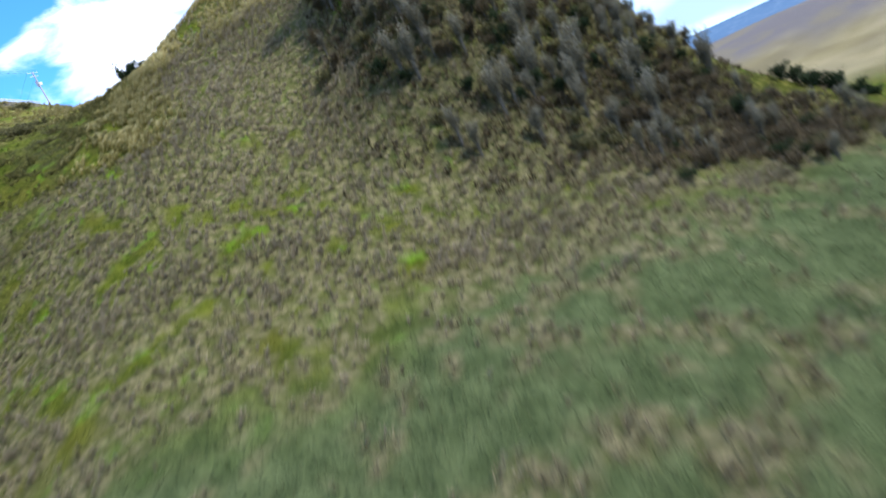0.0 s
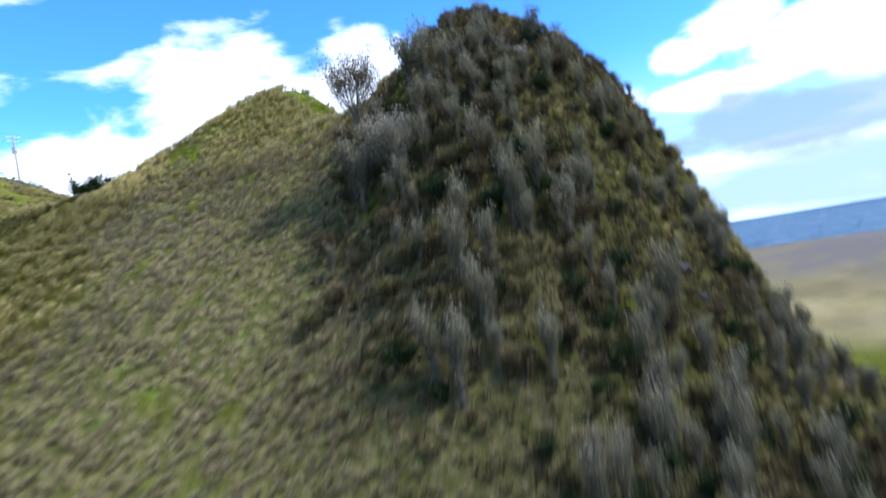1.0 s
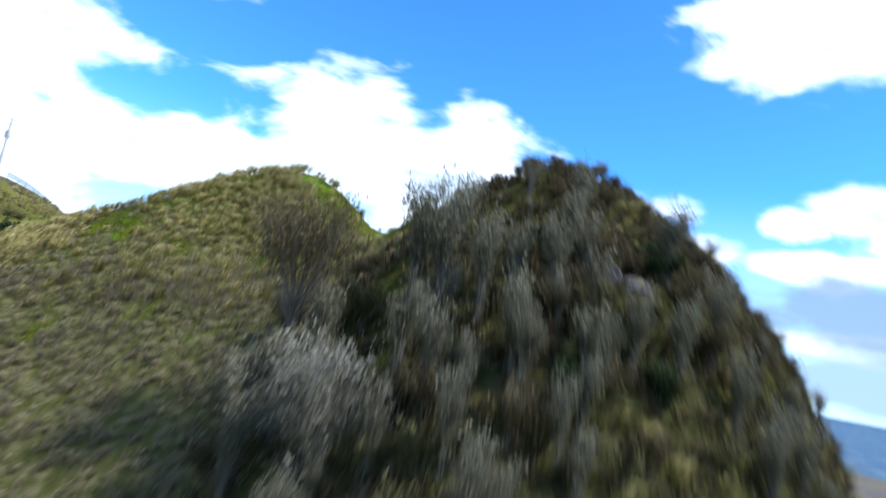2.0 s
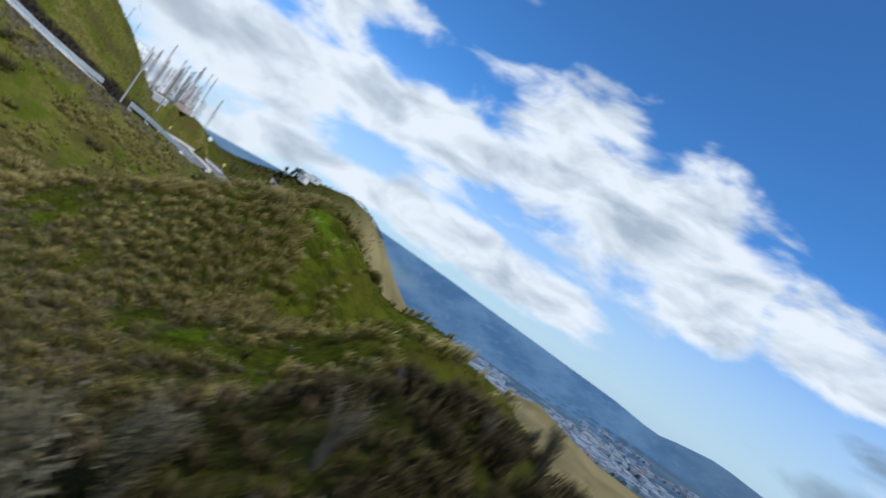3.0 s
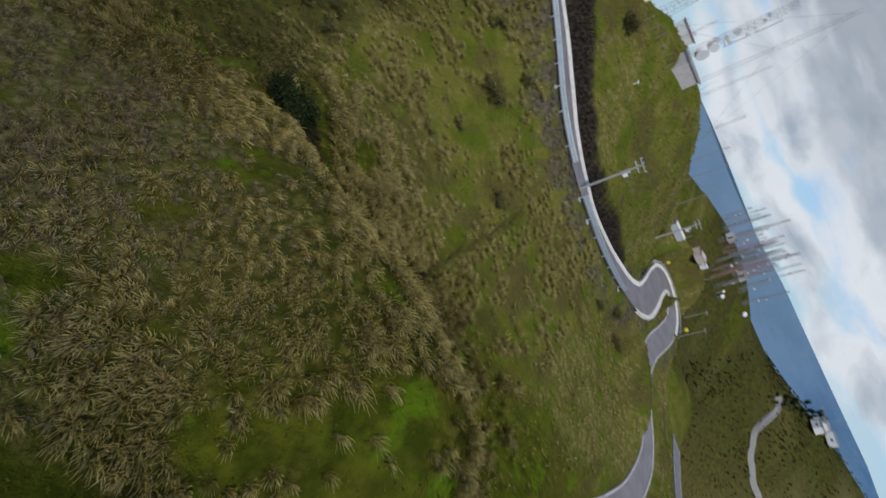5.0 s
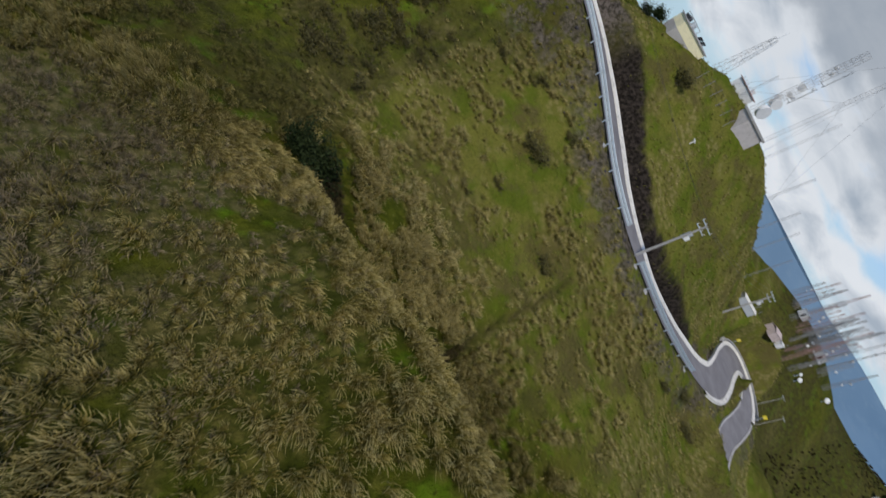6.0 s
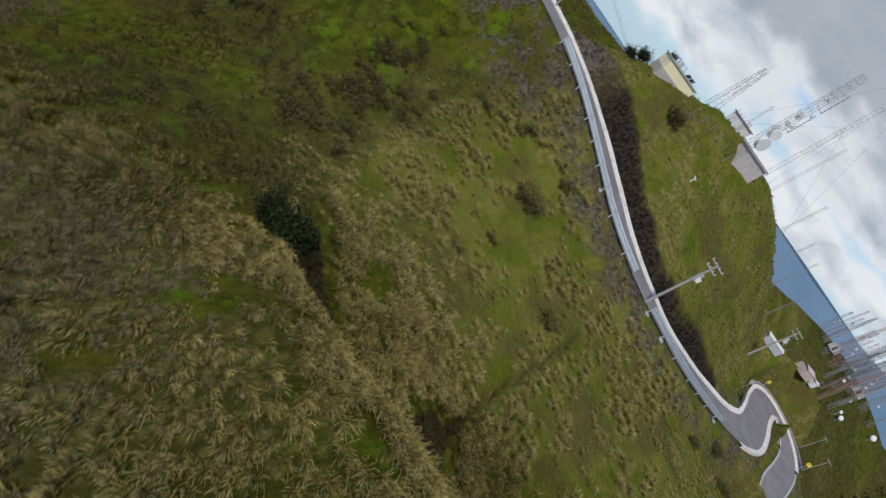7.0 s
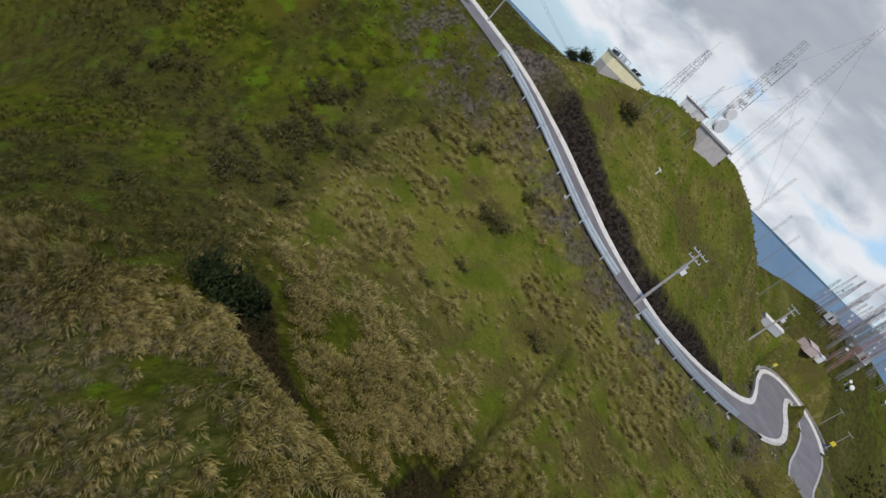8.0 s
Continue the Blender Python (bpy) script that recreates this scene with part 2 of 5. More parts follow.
M_GROUND = ground_material()
M_MOUNTAIN = mountain_material()
M_TOWN = town_material()
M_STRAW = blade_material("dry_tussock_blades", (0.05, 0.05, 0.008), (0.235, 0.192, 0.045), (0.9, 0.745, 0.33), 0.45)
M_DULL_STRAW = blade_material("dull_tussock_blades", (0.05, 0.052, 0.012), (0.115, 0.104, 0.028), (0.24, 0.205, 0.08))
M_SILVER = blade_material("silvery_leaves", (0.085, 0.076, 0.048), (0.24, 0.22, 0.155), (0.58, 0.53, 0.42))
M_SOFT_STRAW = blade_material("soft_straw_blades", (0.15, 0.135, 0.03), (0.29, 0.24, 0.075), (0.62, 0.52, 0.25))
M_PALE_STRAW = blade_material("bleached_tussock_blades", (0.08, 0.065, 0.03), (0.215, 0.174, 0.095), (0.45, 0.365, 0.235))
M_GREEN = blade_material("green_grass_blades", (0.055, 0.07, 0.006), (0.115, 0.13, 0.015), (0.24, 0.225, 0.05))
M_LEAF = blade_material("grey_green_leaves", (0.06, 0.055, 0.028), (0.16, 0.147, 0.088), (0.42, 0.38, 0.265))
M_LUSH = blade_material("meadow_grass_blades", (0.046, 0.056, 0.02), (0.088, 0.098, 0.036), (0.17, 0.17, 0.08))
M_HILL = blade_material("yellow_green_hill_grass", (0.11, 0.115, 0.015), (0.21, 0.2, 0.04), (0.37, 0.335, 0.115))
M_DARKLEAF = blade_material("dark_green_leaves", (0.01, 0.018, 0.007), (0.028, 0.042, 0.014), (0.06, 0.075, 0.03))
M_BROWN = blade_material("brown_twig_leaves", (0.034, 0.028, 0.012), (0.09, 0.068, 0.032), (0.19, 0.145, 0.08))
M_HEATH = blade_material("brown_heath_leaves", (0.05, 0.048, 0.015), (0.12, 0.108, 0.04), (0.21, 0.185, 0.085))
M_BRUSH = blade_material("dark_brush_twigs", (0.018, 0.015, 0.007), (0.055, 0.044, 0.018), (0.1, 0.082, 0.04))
M_TWIG = plain("grey_bark", (0.11, 0.1, 0.076), 0.9, scale=5)
M_ASPHALT = asphalt_material()
M_KERB = plain("pale_concrete", (0.72, 0.69, 0.62), 0.9, worn=0.4, scale=0.8)
M_GUTTER = plain("dirty_concrete", (0.47, 0.45, 0.42), 0.9, worn=0.5, scale=0.8)
M_CONCRETE = plain("grey_concrete", (0.36, 0.35, 0.33), 0.9, worn=0.4, scale=1.5)
M_STEEL = plain("galvanised_steel", (0.44, 0.51, 0.56), 0.6, 0.35, worn=0.2, scale=2, spec=0.5)
M_MAST = plain("weathered_white_steel", (0.3, 0.3, 0.3), 0.5, 0.2, worn=0.35, scale=2)
M_RED = plain("faded_red_paint", (0.36, 0.22, 0.2), 0.6, 0.1, worn=0.3)
M_WHITE = plain("white_paint", (0.74, 0.74, 0.72), 0.6, worn=0.2, scale=1.2)
M_CREAM = plain("cream_wall_paint", (0.82, 0.75, 0.48), 0.8, worn=0.15, scale=0.9)
M_GREYWALL = plain("bare_grey_plaster", (0.42, 0.4, 0.37), 0.9, worn=0.3, scale=0.9)
M_PALEWALL = plain("weathered_pale_concrete", (0.5, 0.465, 0.44), 0.9, worn=0.4, scale=1.2)
M_PINK = plain("faded_pink_wall", (0.52, 0.42, 0.38), 0.85, worn=0.3, scale=0.9)
M_DARK = plain("dark_opening", (0.02, 0.02, 0.022), 0.5, worn=0.1)
M_BLACK = plain("black_plastic", (0.03, 0.03, 0.034), 0.45, worn=0.2)
M_YELLOW = plain("yellow_sign_paint", (0.78, 0.62, 0.02), 0.5, worn=0.1)
M_ROCK = plain("pale_rock", (0.05, 0.045, 0.046), 0.95, worn=0.6, scale=2.0)
M_GREYBOX = plain("grey_metal_box", (0.5, 0.52, 0.53), 0.5, 0.3, worn=0.15)

# ---- the lie of the land: hills as (x, y, rise, half length, half width, turn) ----
BROAD = [
    (-138.4, 105.5, 96.50, 124.01, 152.04, -49.1),
    (-389.0, 271.4, 52.62, 75.01, 167.91, 51.1),
    (-2.0, 70.6, 13.85, 7.01, 9.55, 136.9),
    (1.5, 110.4, 26.80, 36.49, 16.83, 41.1),
    (-33.6, 110.6, 13.03, 17.46, 8.03, -133.9),
    (-132.6, 119.0, 14.85, 16.28, 24.71, 84.2),
    (-268.1, 354.0, 97.73, 38.21, 94.62, 6.0),
    (-24.5, 156.5, 76.90, 40.49, 64.22, 47.6),
    (-103.6, 95.8, 4.46, 5.93, 170.00, 26.3),
]
LOCAL = [
    (-122.2, 158.0, 14.16, 12.75, 32.51, 107.9),
    (88.9, 56.4, 27.82, 81.13, 55.25, -137.9),
    (-63.5, 176.5, -59.12, 45.93, 132.88, 58.5),
    (-151.0, 220.1, 48.86, 48.43, 29.80, 162.7),
    (-60.4, 29.4, -17.00, 26.35, 13.69, 105.9),
    (-123.0, -12.0, 24.60, 35.15, 169.98, 165.4),
    (6.4, 85.0, 12.77, 18.72, 10.66, 167.3),
    (-140.0, 166.0, 8.50, 14.00, 6.00, 150.0),
    (-246.0, 214.0, 11.00, 34.00, 18.00, 75.0),
    (-34.0, 106.5, 2.30, 9.50, 5.00, 38.0),
    (0.0, 90.0, 1.50, 9.00, 4.50, 0.0),
    (-87.5, 153.5, 3.60, 9.00, 3.00, 34.0),
    (-123.0, 145.5, -3.50, 5.00, 5.00, 0.0),
    (-112.5, 105.5, 1.20, 6.00, 3.00, 118.0),
    (-24.8, 114.3, -2.60, 3.60, 4.60, 38.0),
    (-44.4, 104.0, -3.60, 9.00, 3.00, 49.0),
    (9.0, 89.0, 1.20, 4.00, 4.00, 0.0),
    (-20.5, 119.0, 1.60, 3.00, 2.80, 0.0),
    (-105.0, 79.0, -4.80, 6.50, 7.00, 0.0),
    (-31.2, 110.8, 0.90, 3.50, 3.00, 0.0),
    (-34.0, 106.0, -0.60, 3.50, 3.00, 0.0),
    (-95.0, 150.0, 1.30, 9.00, 3.00, 14.0),
    (-22.0, 106.0, -1.60, 6.00, 3.50, 62.0),
    (14.5, 76.0, 1.80, 6.00, 8.00, 0.0),
]
FLAT_TOPPED = [
    (4.5, 89.7, 7.78, 18.86, 8.50, 31.8),
    (-12.8, 105.5, 3.22, 7.50, 5.93, -52.4),
]
# the road's middle line, from the summit down
UPPER_ROAD = [
    (-101.5, 67, 47.0), (-97.2, 77, 46.5), (-94.6, 84.5, 46.0), (-93.6, 90, 45.1), (-92.1, 96.2, 43.6),
    (-90, 102.3, 41.9), (-87.8, 108, 40.4), (-86.7, 113.5, 39.3), (-87.2, 119, 38.3), (-89.6, 124.8, 37.1),
    (-94, 132, 35.9), (-97.4, 136.8, 35.3), (-100.6, 141.2, 34.9), (-103.4, 144.3, 34.8), (-107.2, 147, 34.8),
    (-113, 148.9, 35.0), (-119.6, 150.6, 35.1), (-125.6, 152.8, 35.3), (-129.2, 156.4, 35.3), (-128, 159.6, 35.0),
    (-123.6, 161.0, 34.6), (-117.6, 160.4, 34.2), (-110.4, 157.6, 33.8), (-103.4, 154.6, 33.4), (-96.8, 153.6, 32.9),
]
LOWER_ROAD = [
    (-90.5, 155.8, 32.3), (-85.5, 158.4, 31.8), (-80, 159.2, 31.3), (-70.8, 155.8, 31), (-63.4, 150.9, 30.6),
    (-57, 145.5, 30.3), (-52.4, 141.8, 30.1), (-48.8, 139.6, 29.9), (-45.7, 138.4, 29.7), (-42.1, 137.2, 29.5),
    (-38.4, 136.3, 29.2), (-34.2, 135.2, 28.9), (-30.8, 135.8, 28.7), (-30.6, 138.6, 28.6), (-34.2, 140.4, 28.7), (-39.3, 144, 29.2),
    (-42, 148.7, 29.6), (-44.2, 154.3, 29.9), (-47.9, 164.5, 29.7), (-50.8, 173.5, 29.2), (-53.1, 179.2, 28.9),
    (-55.5, 182.2, 28.7), (-59.6, 184.5, 28.5), (-66, 187.3, 28.2), (-73.7, 189.6, 28), (-80.2, 190.5, 27.6),
    (-90, 191.5, 26.5), (-110, 195, 23.5), (-135, 204, 20),
]
# the winding road on the next hill, and the two ditches in the hollow, in plan
FAR_ROAD = [(-256, 293), (-252.5, 296), (-246, 296), (-240, 298), (-236, 307), (-232.5, 318), (-231, 328), (-226, 331.5),
            (-222, 328), (-218.5, 333), (-216.5, 341), (-215, 351), (-212.5, 380)]
GULLY = [(-54.2, 91.6), (-50, 95.2), (-46.5, 99), (-45, 103.5), (-47, 107.5), (-52, 109.5)]
RILL = [(-83.7, 77), (-78, 81.8), (-73.6, 84.8), (-66.7, 85.8), (-59.6, 88.3), (-54.2, 91.6)]
DITCH = [(-49, 109.4), (-56.3, 110.8), (-60.7, 111.5), (-64.9, 112.2), (-69.8, 113.1), (-74.5, 113.8)]


def lie(x, y):
    """The bare land's height, before the road was cut into it."""
    x, y = np.asarray(x, float), np.asarray(y, float)
    z = np.full(x.shape, -70.0)
    for rows, power in ((BROAD, 1), (LOCAL, 1), (FLAT_TOPPED, 2)):
        for cx, cy, rise, sx, sy, turn in rows:
            c, s = math.cos(radians(turn)), math.sin(radians(turn))
            u, v = (x - cx) * c + (y - cy) * s, (y - cy) * c - (x - cx) * s
            z = z + rise * np.exp(-0.5 * ((u / sx) ** 2 + (v / sy) ** 2) ** power)
    r, az = np.hypot(x, y - 80), np.degrees(np.arctan2(-x, y - 80))
    crest = np.interp(az, [-70, -55, -40, -5, 4, 9, 13, 16, 18.5, 21, 25, 30, 35, 39, 42, 46, 54], [0, 22, 44, 44, 40, 42, 50, 58, 52, 42, 48, 50, 53, 55, 50, 26, 0])
    ridge = crest * np.exp(-0.5 * ((r - 560) / 120) ** 2)
    # the valley floor sinks gently away, more so behind the summit
    sink = 24 * np.clip((r - 1100) / 3000, 0, 1) + 190 * np.clip((r - 500) / 3400, 0, 1) * np.exp(-0.5 * (np.clip(np.abs(az - 118) - 25, 0, None) / 7) ** 2)
    return z + ridge - sink


def lattice(ix, iy, seed):
    h = (ix * 374761393 + iy * 668265263 + seed * 974634777) & 0xFFFFFFFF
    h = ((h ^ (h >> 13)) * 1274126177) & 0xFFFFFFFF
    return ((h ^ (h >> 16)) & 0xFFFF) / 65535.0


def grain(x, y, size, seed, octaves=3):
    """Smooth noise from 0 to 1 with lumps of that size."""
    total, amp, top = 0.0, 1.0, 0.0
    for k in range(octaves):
        u, v = np.asarray(x, float) / size * 2**k + 57.3 * k, np.asarray(y, float) / size * 2**k - 31.7 * k
        iu, iv = np.floor(u).astype(np.int64), np.floor(v).astype(np.int64)
        fu, fv = u - iu, v - iv
        fu, fv = fu * fu * (3 - 2 * fu), fv * fv * (3 - 2 * fv)
        a = lattice(iu, iv, seed + k) * (1 - fu) + lattice(iu + 1, iv, seed + k) * fu
        b = lattice(iu, iv + 1, seed + k) * (1 - fu) + lattice(iu + 1, iv + 1, seed + k) * fu
        total, top, amp = total + amp * (a * (1 - fv) + b * fv), top + amp, amp * 0.55
    return total / top


def smooth(lo, hi, v):
    t = np.clip((v - lo) / (hi - lo), 0, 1)
    return t * t * (3 - 2 * t)


def curve_through(points, step):
    """A smooth line through the points, in even steps."""
    p = np.array(points, float)
    q = np.vstack([2 * p[0] - p[1], p, 2 * p[-1] - p[-2]])
    out = []
    for k in range(1, len(q) - 2):
        for t in np.linspace(0, 1, 16, endpoint=False):
            a, b, c, d = q[k - 1:k + 3]
            out.append(0.5 * (2 * b + (c - a) * t + (2 * a - 5 * b + 4 * c - d) * t * t + (3 * b - a - 3 * c + d) * t**3))
    out = np.array(out + [p[-1]])
    s = np.r_[0, np.cumsum(np.linalg.norm(np.diff(out, axis=0), axis=1))]
    e = np.arange(0, s[-1], step)
    return np.stack([np.interp(e, s, out[:, k]) for k in range(3)], 1)


ROAD = curve_through(UPPER_ROAD + LOWER_ROAD, 1.0)
way = np.gradient(ROAD[:, :2], axis=0)
way /= np.linalg.norm(way, axis=1)[:, None]
ROAD_OUT = np.stack([way[:, 1], -way[:, 0]], 1)  # to the right of one who walks down
HALF = 2.7


def near_road(x, y):
    """Distance to the road's middle line, the line's height there and its place on the line."""
    x, y = np.asarray(x, float).ravel(), np.asarray(y, float).ravel()
    d, k = np.full(x.shape, 1e9), np.zeros(x.shape, int)
    close = np.flatnonzero((x > -150) & (x < 0) & (y > 55) & (y < 215))
    for lot in np.array_split(close, max(1, len(close) // 4000)):
        q = (x[lot, None] - ROAD[None, :, 0]) ** 2 + (y[lot, None] - ROAD[None, :, 1]) ** 2
        k[lot] = q.argmin(1)
        d[lot] = np.sqrt(q.min(1))
    return d, ROAD[k, 2], k


TRENCHES = [(curve_through([(*p, 0) for p in GULLY], 0.5), 1.35, 1.2), (curve_through([(*p, 0) for p in DITCH], 0.5), 0.38, 0.9), (curve_through([(*p, 0) for p in RILL], 0.5), 0.35, 0.4)]


def trench(x, y):
    """How deep the ditches in the hollow are cut."""
    x, y = np.asarray(x, float).ravel(), np.asarray(y, float).ravel()
    deep = np.zeros(x.shape)
    close = np.flatnonzero((x > -86) & (x < -43) & (y > 75) & (y < 116))
    for line, wide, depth in TRENCHES:
        for lot in np.array_split(close, max(1, len(close) // 4000)):
            q = np.sqrt(((x[lot, None] - line[None, :, 0]) ** 2 + (y[lot, None] - line[None, :, 1]) ** 2).min(1))
            wobble = wide * (0.6 + 0.8 * grain(x[lot], y[lot], 3, 91, 2))
            deep[lot] = np.maximum(deep[lot], depth * np.exp(-(q / wobble) ** 2))
    return deep


def scrub(x, y):
    """Brown litter under the knoll's shrubs, 0 to 1."""
    return np.exp(-(((x - 4) / 19) ** 2 + ((y - 75) / 20) ** 2) ** 2) * smooth(0.3, 0.5, grain(x, y, 5, 93) + 0.25) + 0.9 * np.exp(-(((x - 23) / 15) ** 2 + ((y - 60) / 12) ** 2) ** 2) * smooth(0.35, 0.6, grain(x, y, 6, 94))


def height(x, y):
    """The ground as it is: the land with lumps, the road's bed, its cut bank and its fill."""
    shape = np.shape(x)
    x, y = np.asarray(x, float).ravel(), np.asarray(y, float).ravel()
    z = lie(x, y)
    d, zr, _ = near_road(x, y)
    close = smooth(900, 200, np.hypot(x + 30, y - 90))
    lumps = (grain(x, y, 6, 11) - 0.5) * 1.1 + (grain(x, y, 1.7, 12, 2) - 0.5) * 0.5 + (grain(x, y, 22, 13, 2) - 0.5) * 1.6
    z = z + lumps * close * smooth(3, 12, d)
    z = z - trench(x, y)
    bank = np.where(z > zr, 1.1, 4.5)
    t = smooth(0, 1, (d - HALF - 1.25) / bank)
    return ((zr - 0.12) * (1 - t) + z * t).reshape(shape)


def on_ground(x, y):
    return float(height(np.array([x]), np.array([y]))[0])


def bleached(x, y):
    """The wind-bleached front slope, 0 to 1."""
    return smooth(110, 82, y) * smooth(-49, -40, x - 6 * smooth(80, 72, y) + 32 * smooth(66, 54, y)) * smooth(4, -8, x - 34 * smooth(72, 58, y))


def straw(x, y):
    """How much dry tussock covers the ground, 0 to 1."""
    x, y = np.asarray(x, float), np.asarray(y, float)
    n = 0.36 * grain(x, y, 11, 21) + 0.36 * grain(x, y, 3.6, 22, 2) + 0.28 * grain(x, y, 1.3, 24, 1)
    meadow = smooth(42, 34, y - 0.5 * x + 9 * (grain(x, y, 14, 23) - 0.5))
    vale = smooth(-44, -54, x) * smooth(38, 50, y)
    front = smooth(34, 44, y - 0.5 * x) * smooth(94, 85, y) * smooth(-52, -44, x + 25 * smooth(64, 52, y))
    hollow = smooth(-44, -55, x) * smooth(96, 84, y) * smooth(40, 55, y)
    back = smooth(102, 109, y - 0.15 * (x + 30)) * smooth(-46, -40, x)
    hill = smooth(-84, -90, x) * smooth(60, 75, y)
    shrubby = np.exp(-(((x - 2) / 17) ** 2 + ((y - 80) / 14) ** 2) ** 2)
    dome = smooth(86, 92, y) * smooth(114, 106, y) * smooth(-64, -54, x - 0.35 * (y - 100)) * smooth(-6, -12, x)
    level = 0.45 - 0.05 * dome + (0.14 + 0.12 * smooth(-24, -18, x)) * smooth(-32, -26, x) * smooth(89, 94, y) + 0.15 * meadow + 0.06 * vale + 0.06 * hill - (0.08 + 0.07 * smooth(-42, -36, x)) * (0.45 + 0.55 * smooth(50, 64, y)) * front + 0.05 * hollow + 0.03 * back + 0.2 * shrubby
    return smooth(level - 0.07, level + 0.07, n)


def meadow_green(x, y):
    """The lush meadow at the foot of the knoll, 0 to 1."""
    return smooth(46, 34, y - 0.5 * x + 9 * (grain(x, y, 14, 23) - 0.5))


def steps_out(first, last, fine, far):
    mid = list(np.arange(first, last, fine))
    lo, hi, g = [first], [mid[-1]], fine
    while hi[-1] < far:
        g = min(g * 1.13, 220)
        hi.append(hi[-1] + g)
        lo.append(lo[-1] - g)
    return np.array(lo[:0:-1] + mid + hi[1:])


def mesh_object(name, verts, faces, material, parent=None, shaded=True):
    me = bpy.data.meshes.new(name)
    me.from_pydata(np.asarray(verts).tolist(), [], faces if isinstance(faces, list) else np.asarray(faces).tolist())
    if shaded:
        me.polygons.foreach_set("use_smooth", np.ones(len(me.polygons), bool))
    me.materials.append(material)
    ob = new(name, me)
    ob.parent = parent
    return ob


def point_values(ob, name, values):
    ob.data.attributes.new(name, "FLOAT", "POINT").data.foreach_set("value", np.asarray(values, np.float32))


gx, gy = np.meshgrid(steps_out(-130, 30, 0.6, 4300), steps_out(14, 170, 0.6, 4400))
gz = height(gx, gy)
rows_n, cols_n = gx.shape
idx = np.arange(rows_n * cols_n).reshape(rows_n, cols_n)
quads = np.stack([idx[:-1, :-1], idx[:-1, 1:], idx[1:, 1:], idx[1:, :-1]], -1).reshape(-1, 4)
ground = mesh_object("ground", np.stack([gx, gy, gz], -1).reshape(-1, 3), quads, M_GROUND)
tagged(ground, "steep hillside of green turf and dry tussock grass", "ground", kind="structure")
fx, fy = gx.ravel(), gy.ravel()
point_values(ground, "straw", straw(fx, fy))
far_r = np.hypot(fx, fy - 80)
far_az = np.degrees(np.arctan2(-fx, fy - 80))
road_d, road_z, road_k = near_road(fx, fy)
bare = smooth(HALF + 6.0 + 3.0 * smooth(98, 84, fy), HALF + 3.0 + 2.0 * smooth(98, 84, fy), road_d + 2.2 * (grain(fx, fy, 3.2, 31) - 0.5)) * (0.55 + 0.45 * grain(fx, fy, 2.2, 32))
beside = (fx - ROAD[road_k, 0]) * ROAD_OUT[road_k, 0] + (fy - ROAD[road_k, 1]) * ROAD_OUT[road_k, 1]
bare = np.where(beside < 0, smooth(HALF + 2.9 + 2.2 * smooth(92, 84, fy), HALF + 2.2 + 1.6 * smooth(92, 84, fy), road_d + 1.2 * (grain(fx, fy, 2.5, 33) - 0.5)), bare)
uphill = np.where(road_k < 80, beside < 0, lie(fx, fy) > road_z + 0.5)
top_earth = smooth(96, 88, fy) * (road_k < 60)
point_values(ground, "soil", bare * uphill * (1 - 0.75 * top_earth) * smooth(128, 100, road_k) * (1 - 0.8 * smooth(-103, -107, fx) * smooth(145, 147, fy)))
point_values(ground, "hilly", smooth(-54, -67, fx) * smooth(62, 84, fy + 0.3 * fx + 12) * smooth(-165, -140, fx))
point_values(ground, "town", smooth(640, 760, far_r) * smooth(1700, 1000, far_r))
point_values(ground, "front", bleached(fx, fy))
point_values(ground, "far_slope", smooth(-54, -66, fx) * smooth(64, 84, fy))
point_values(ground, "lush", meadow_green(fx, fy))
point_values(ground, "verge", bare * np.where(uphill, top_earth, 1.0) * smooth(170, 110, road_k))
point_values(ground, "scrub", np.maximum(scrub(fx, fy), smooth(0.2, 0.6, trench(fx, fy))) + 0.75 * smooth(-43, -53, fx) * smooth(94, 84, fy) * smooth(36, 50, fy) * smooth(0.35, 0.6, grain(fx, fy, 7, 96)) + 0.85 * smooth(-150, -190, fx) * smooth(0.2, 0.48, grain(fx, fy, 30, 95)) * smooth(600, 480, far_r))
point_values(ground, "pale", smooth(255, 335, far_r) * smooth(43, 38, far_az + 6 * (grain(fx, fy, 80, 41) - 0.5)) * smooth(700, 600, far_r + 60 * (grain(fx, fy, 120, 42) - 0.5)))
point_values(ground, "brown_band", smooth(420, 455, far_r + 30 * (grain(fx, fy, 60, 43) - 0.5)) * smooth(-8, -16, far_az) + 0.9 * smooth(330, 400, far_r) * smooth(680, 600, far_r) * np.exp(-((far_az - 20.5 - (far_r - 480) / 60 + 3 * (grain(fx, fy, 60, 44) - 0.5)) / 3.2) ** 4))
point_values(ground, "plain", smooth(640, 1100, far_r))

# the mountain range across the valley: crest angles by bearing, and a long slope down to the valley floor
az_n = np.arange(-180, 180.1, 1.5)
CREST_R, FOOT_R = 3300.0, 1250.0
crest_el = np.interp(az_n, [-180, -140, -60, -30, -14, -4, 1, 4, 6.5, 10, 15, 20, 25, 30, 35, 40, 45, 50, 55, 60, 65, 70, 78, 86, 160, 180],
                     [-0.6, -1.2, -1.9, -2.3, -2.2, -1.5, -1.1, -1.5, -2.0, -1.5, -1.2, -0.95, -0.75, -0.4, -0.15, 0.05, 0.05, -0.4, -0.75, -1.1, -1.75, -2.0, -2.0, -4.2, -4.2, -0.6])
crest_el = crest_el + 0.16 * (grain(az_n, 0 * az_n, 7, 51, 4) - 0.5)
slope_t = np.r_[np.linspace(0, 1, 40), 1.08, 1.2]
tt, aa = np.meshgrid(slope_t, np.radians(az_n), indexing="ij")
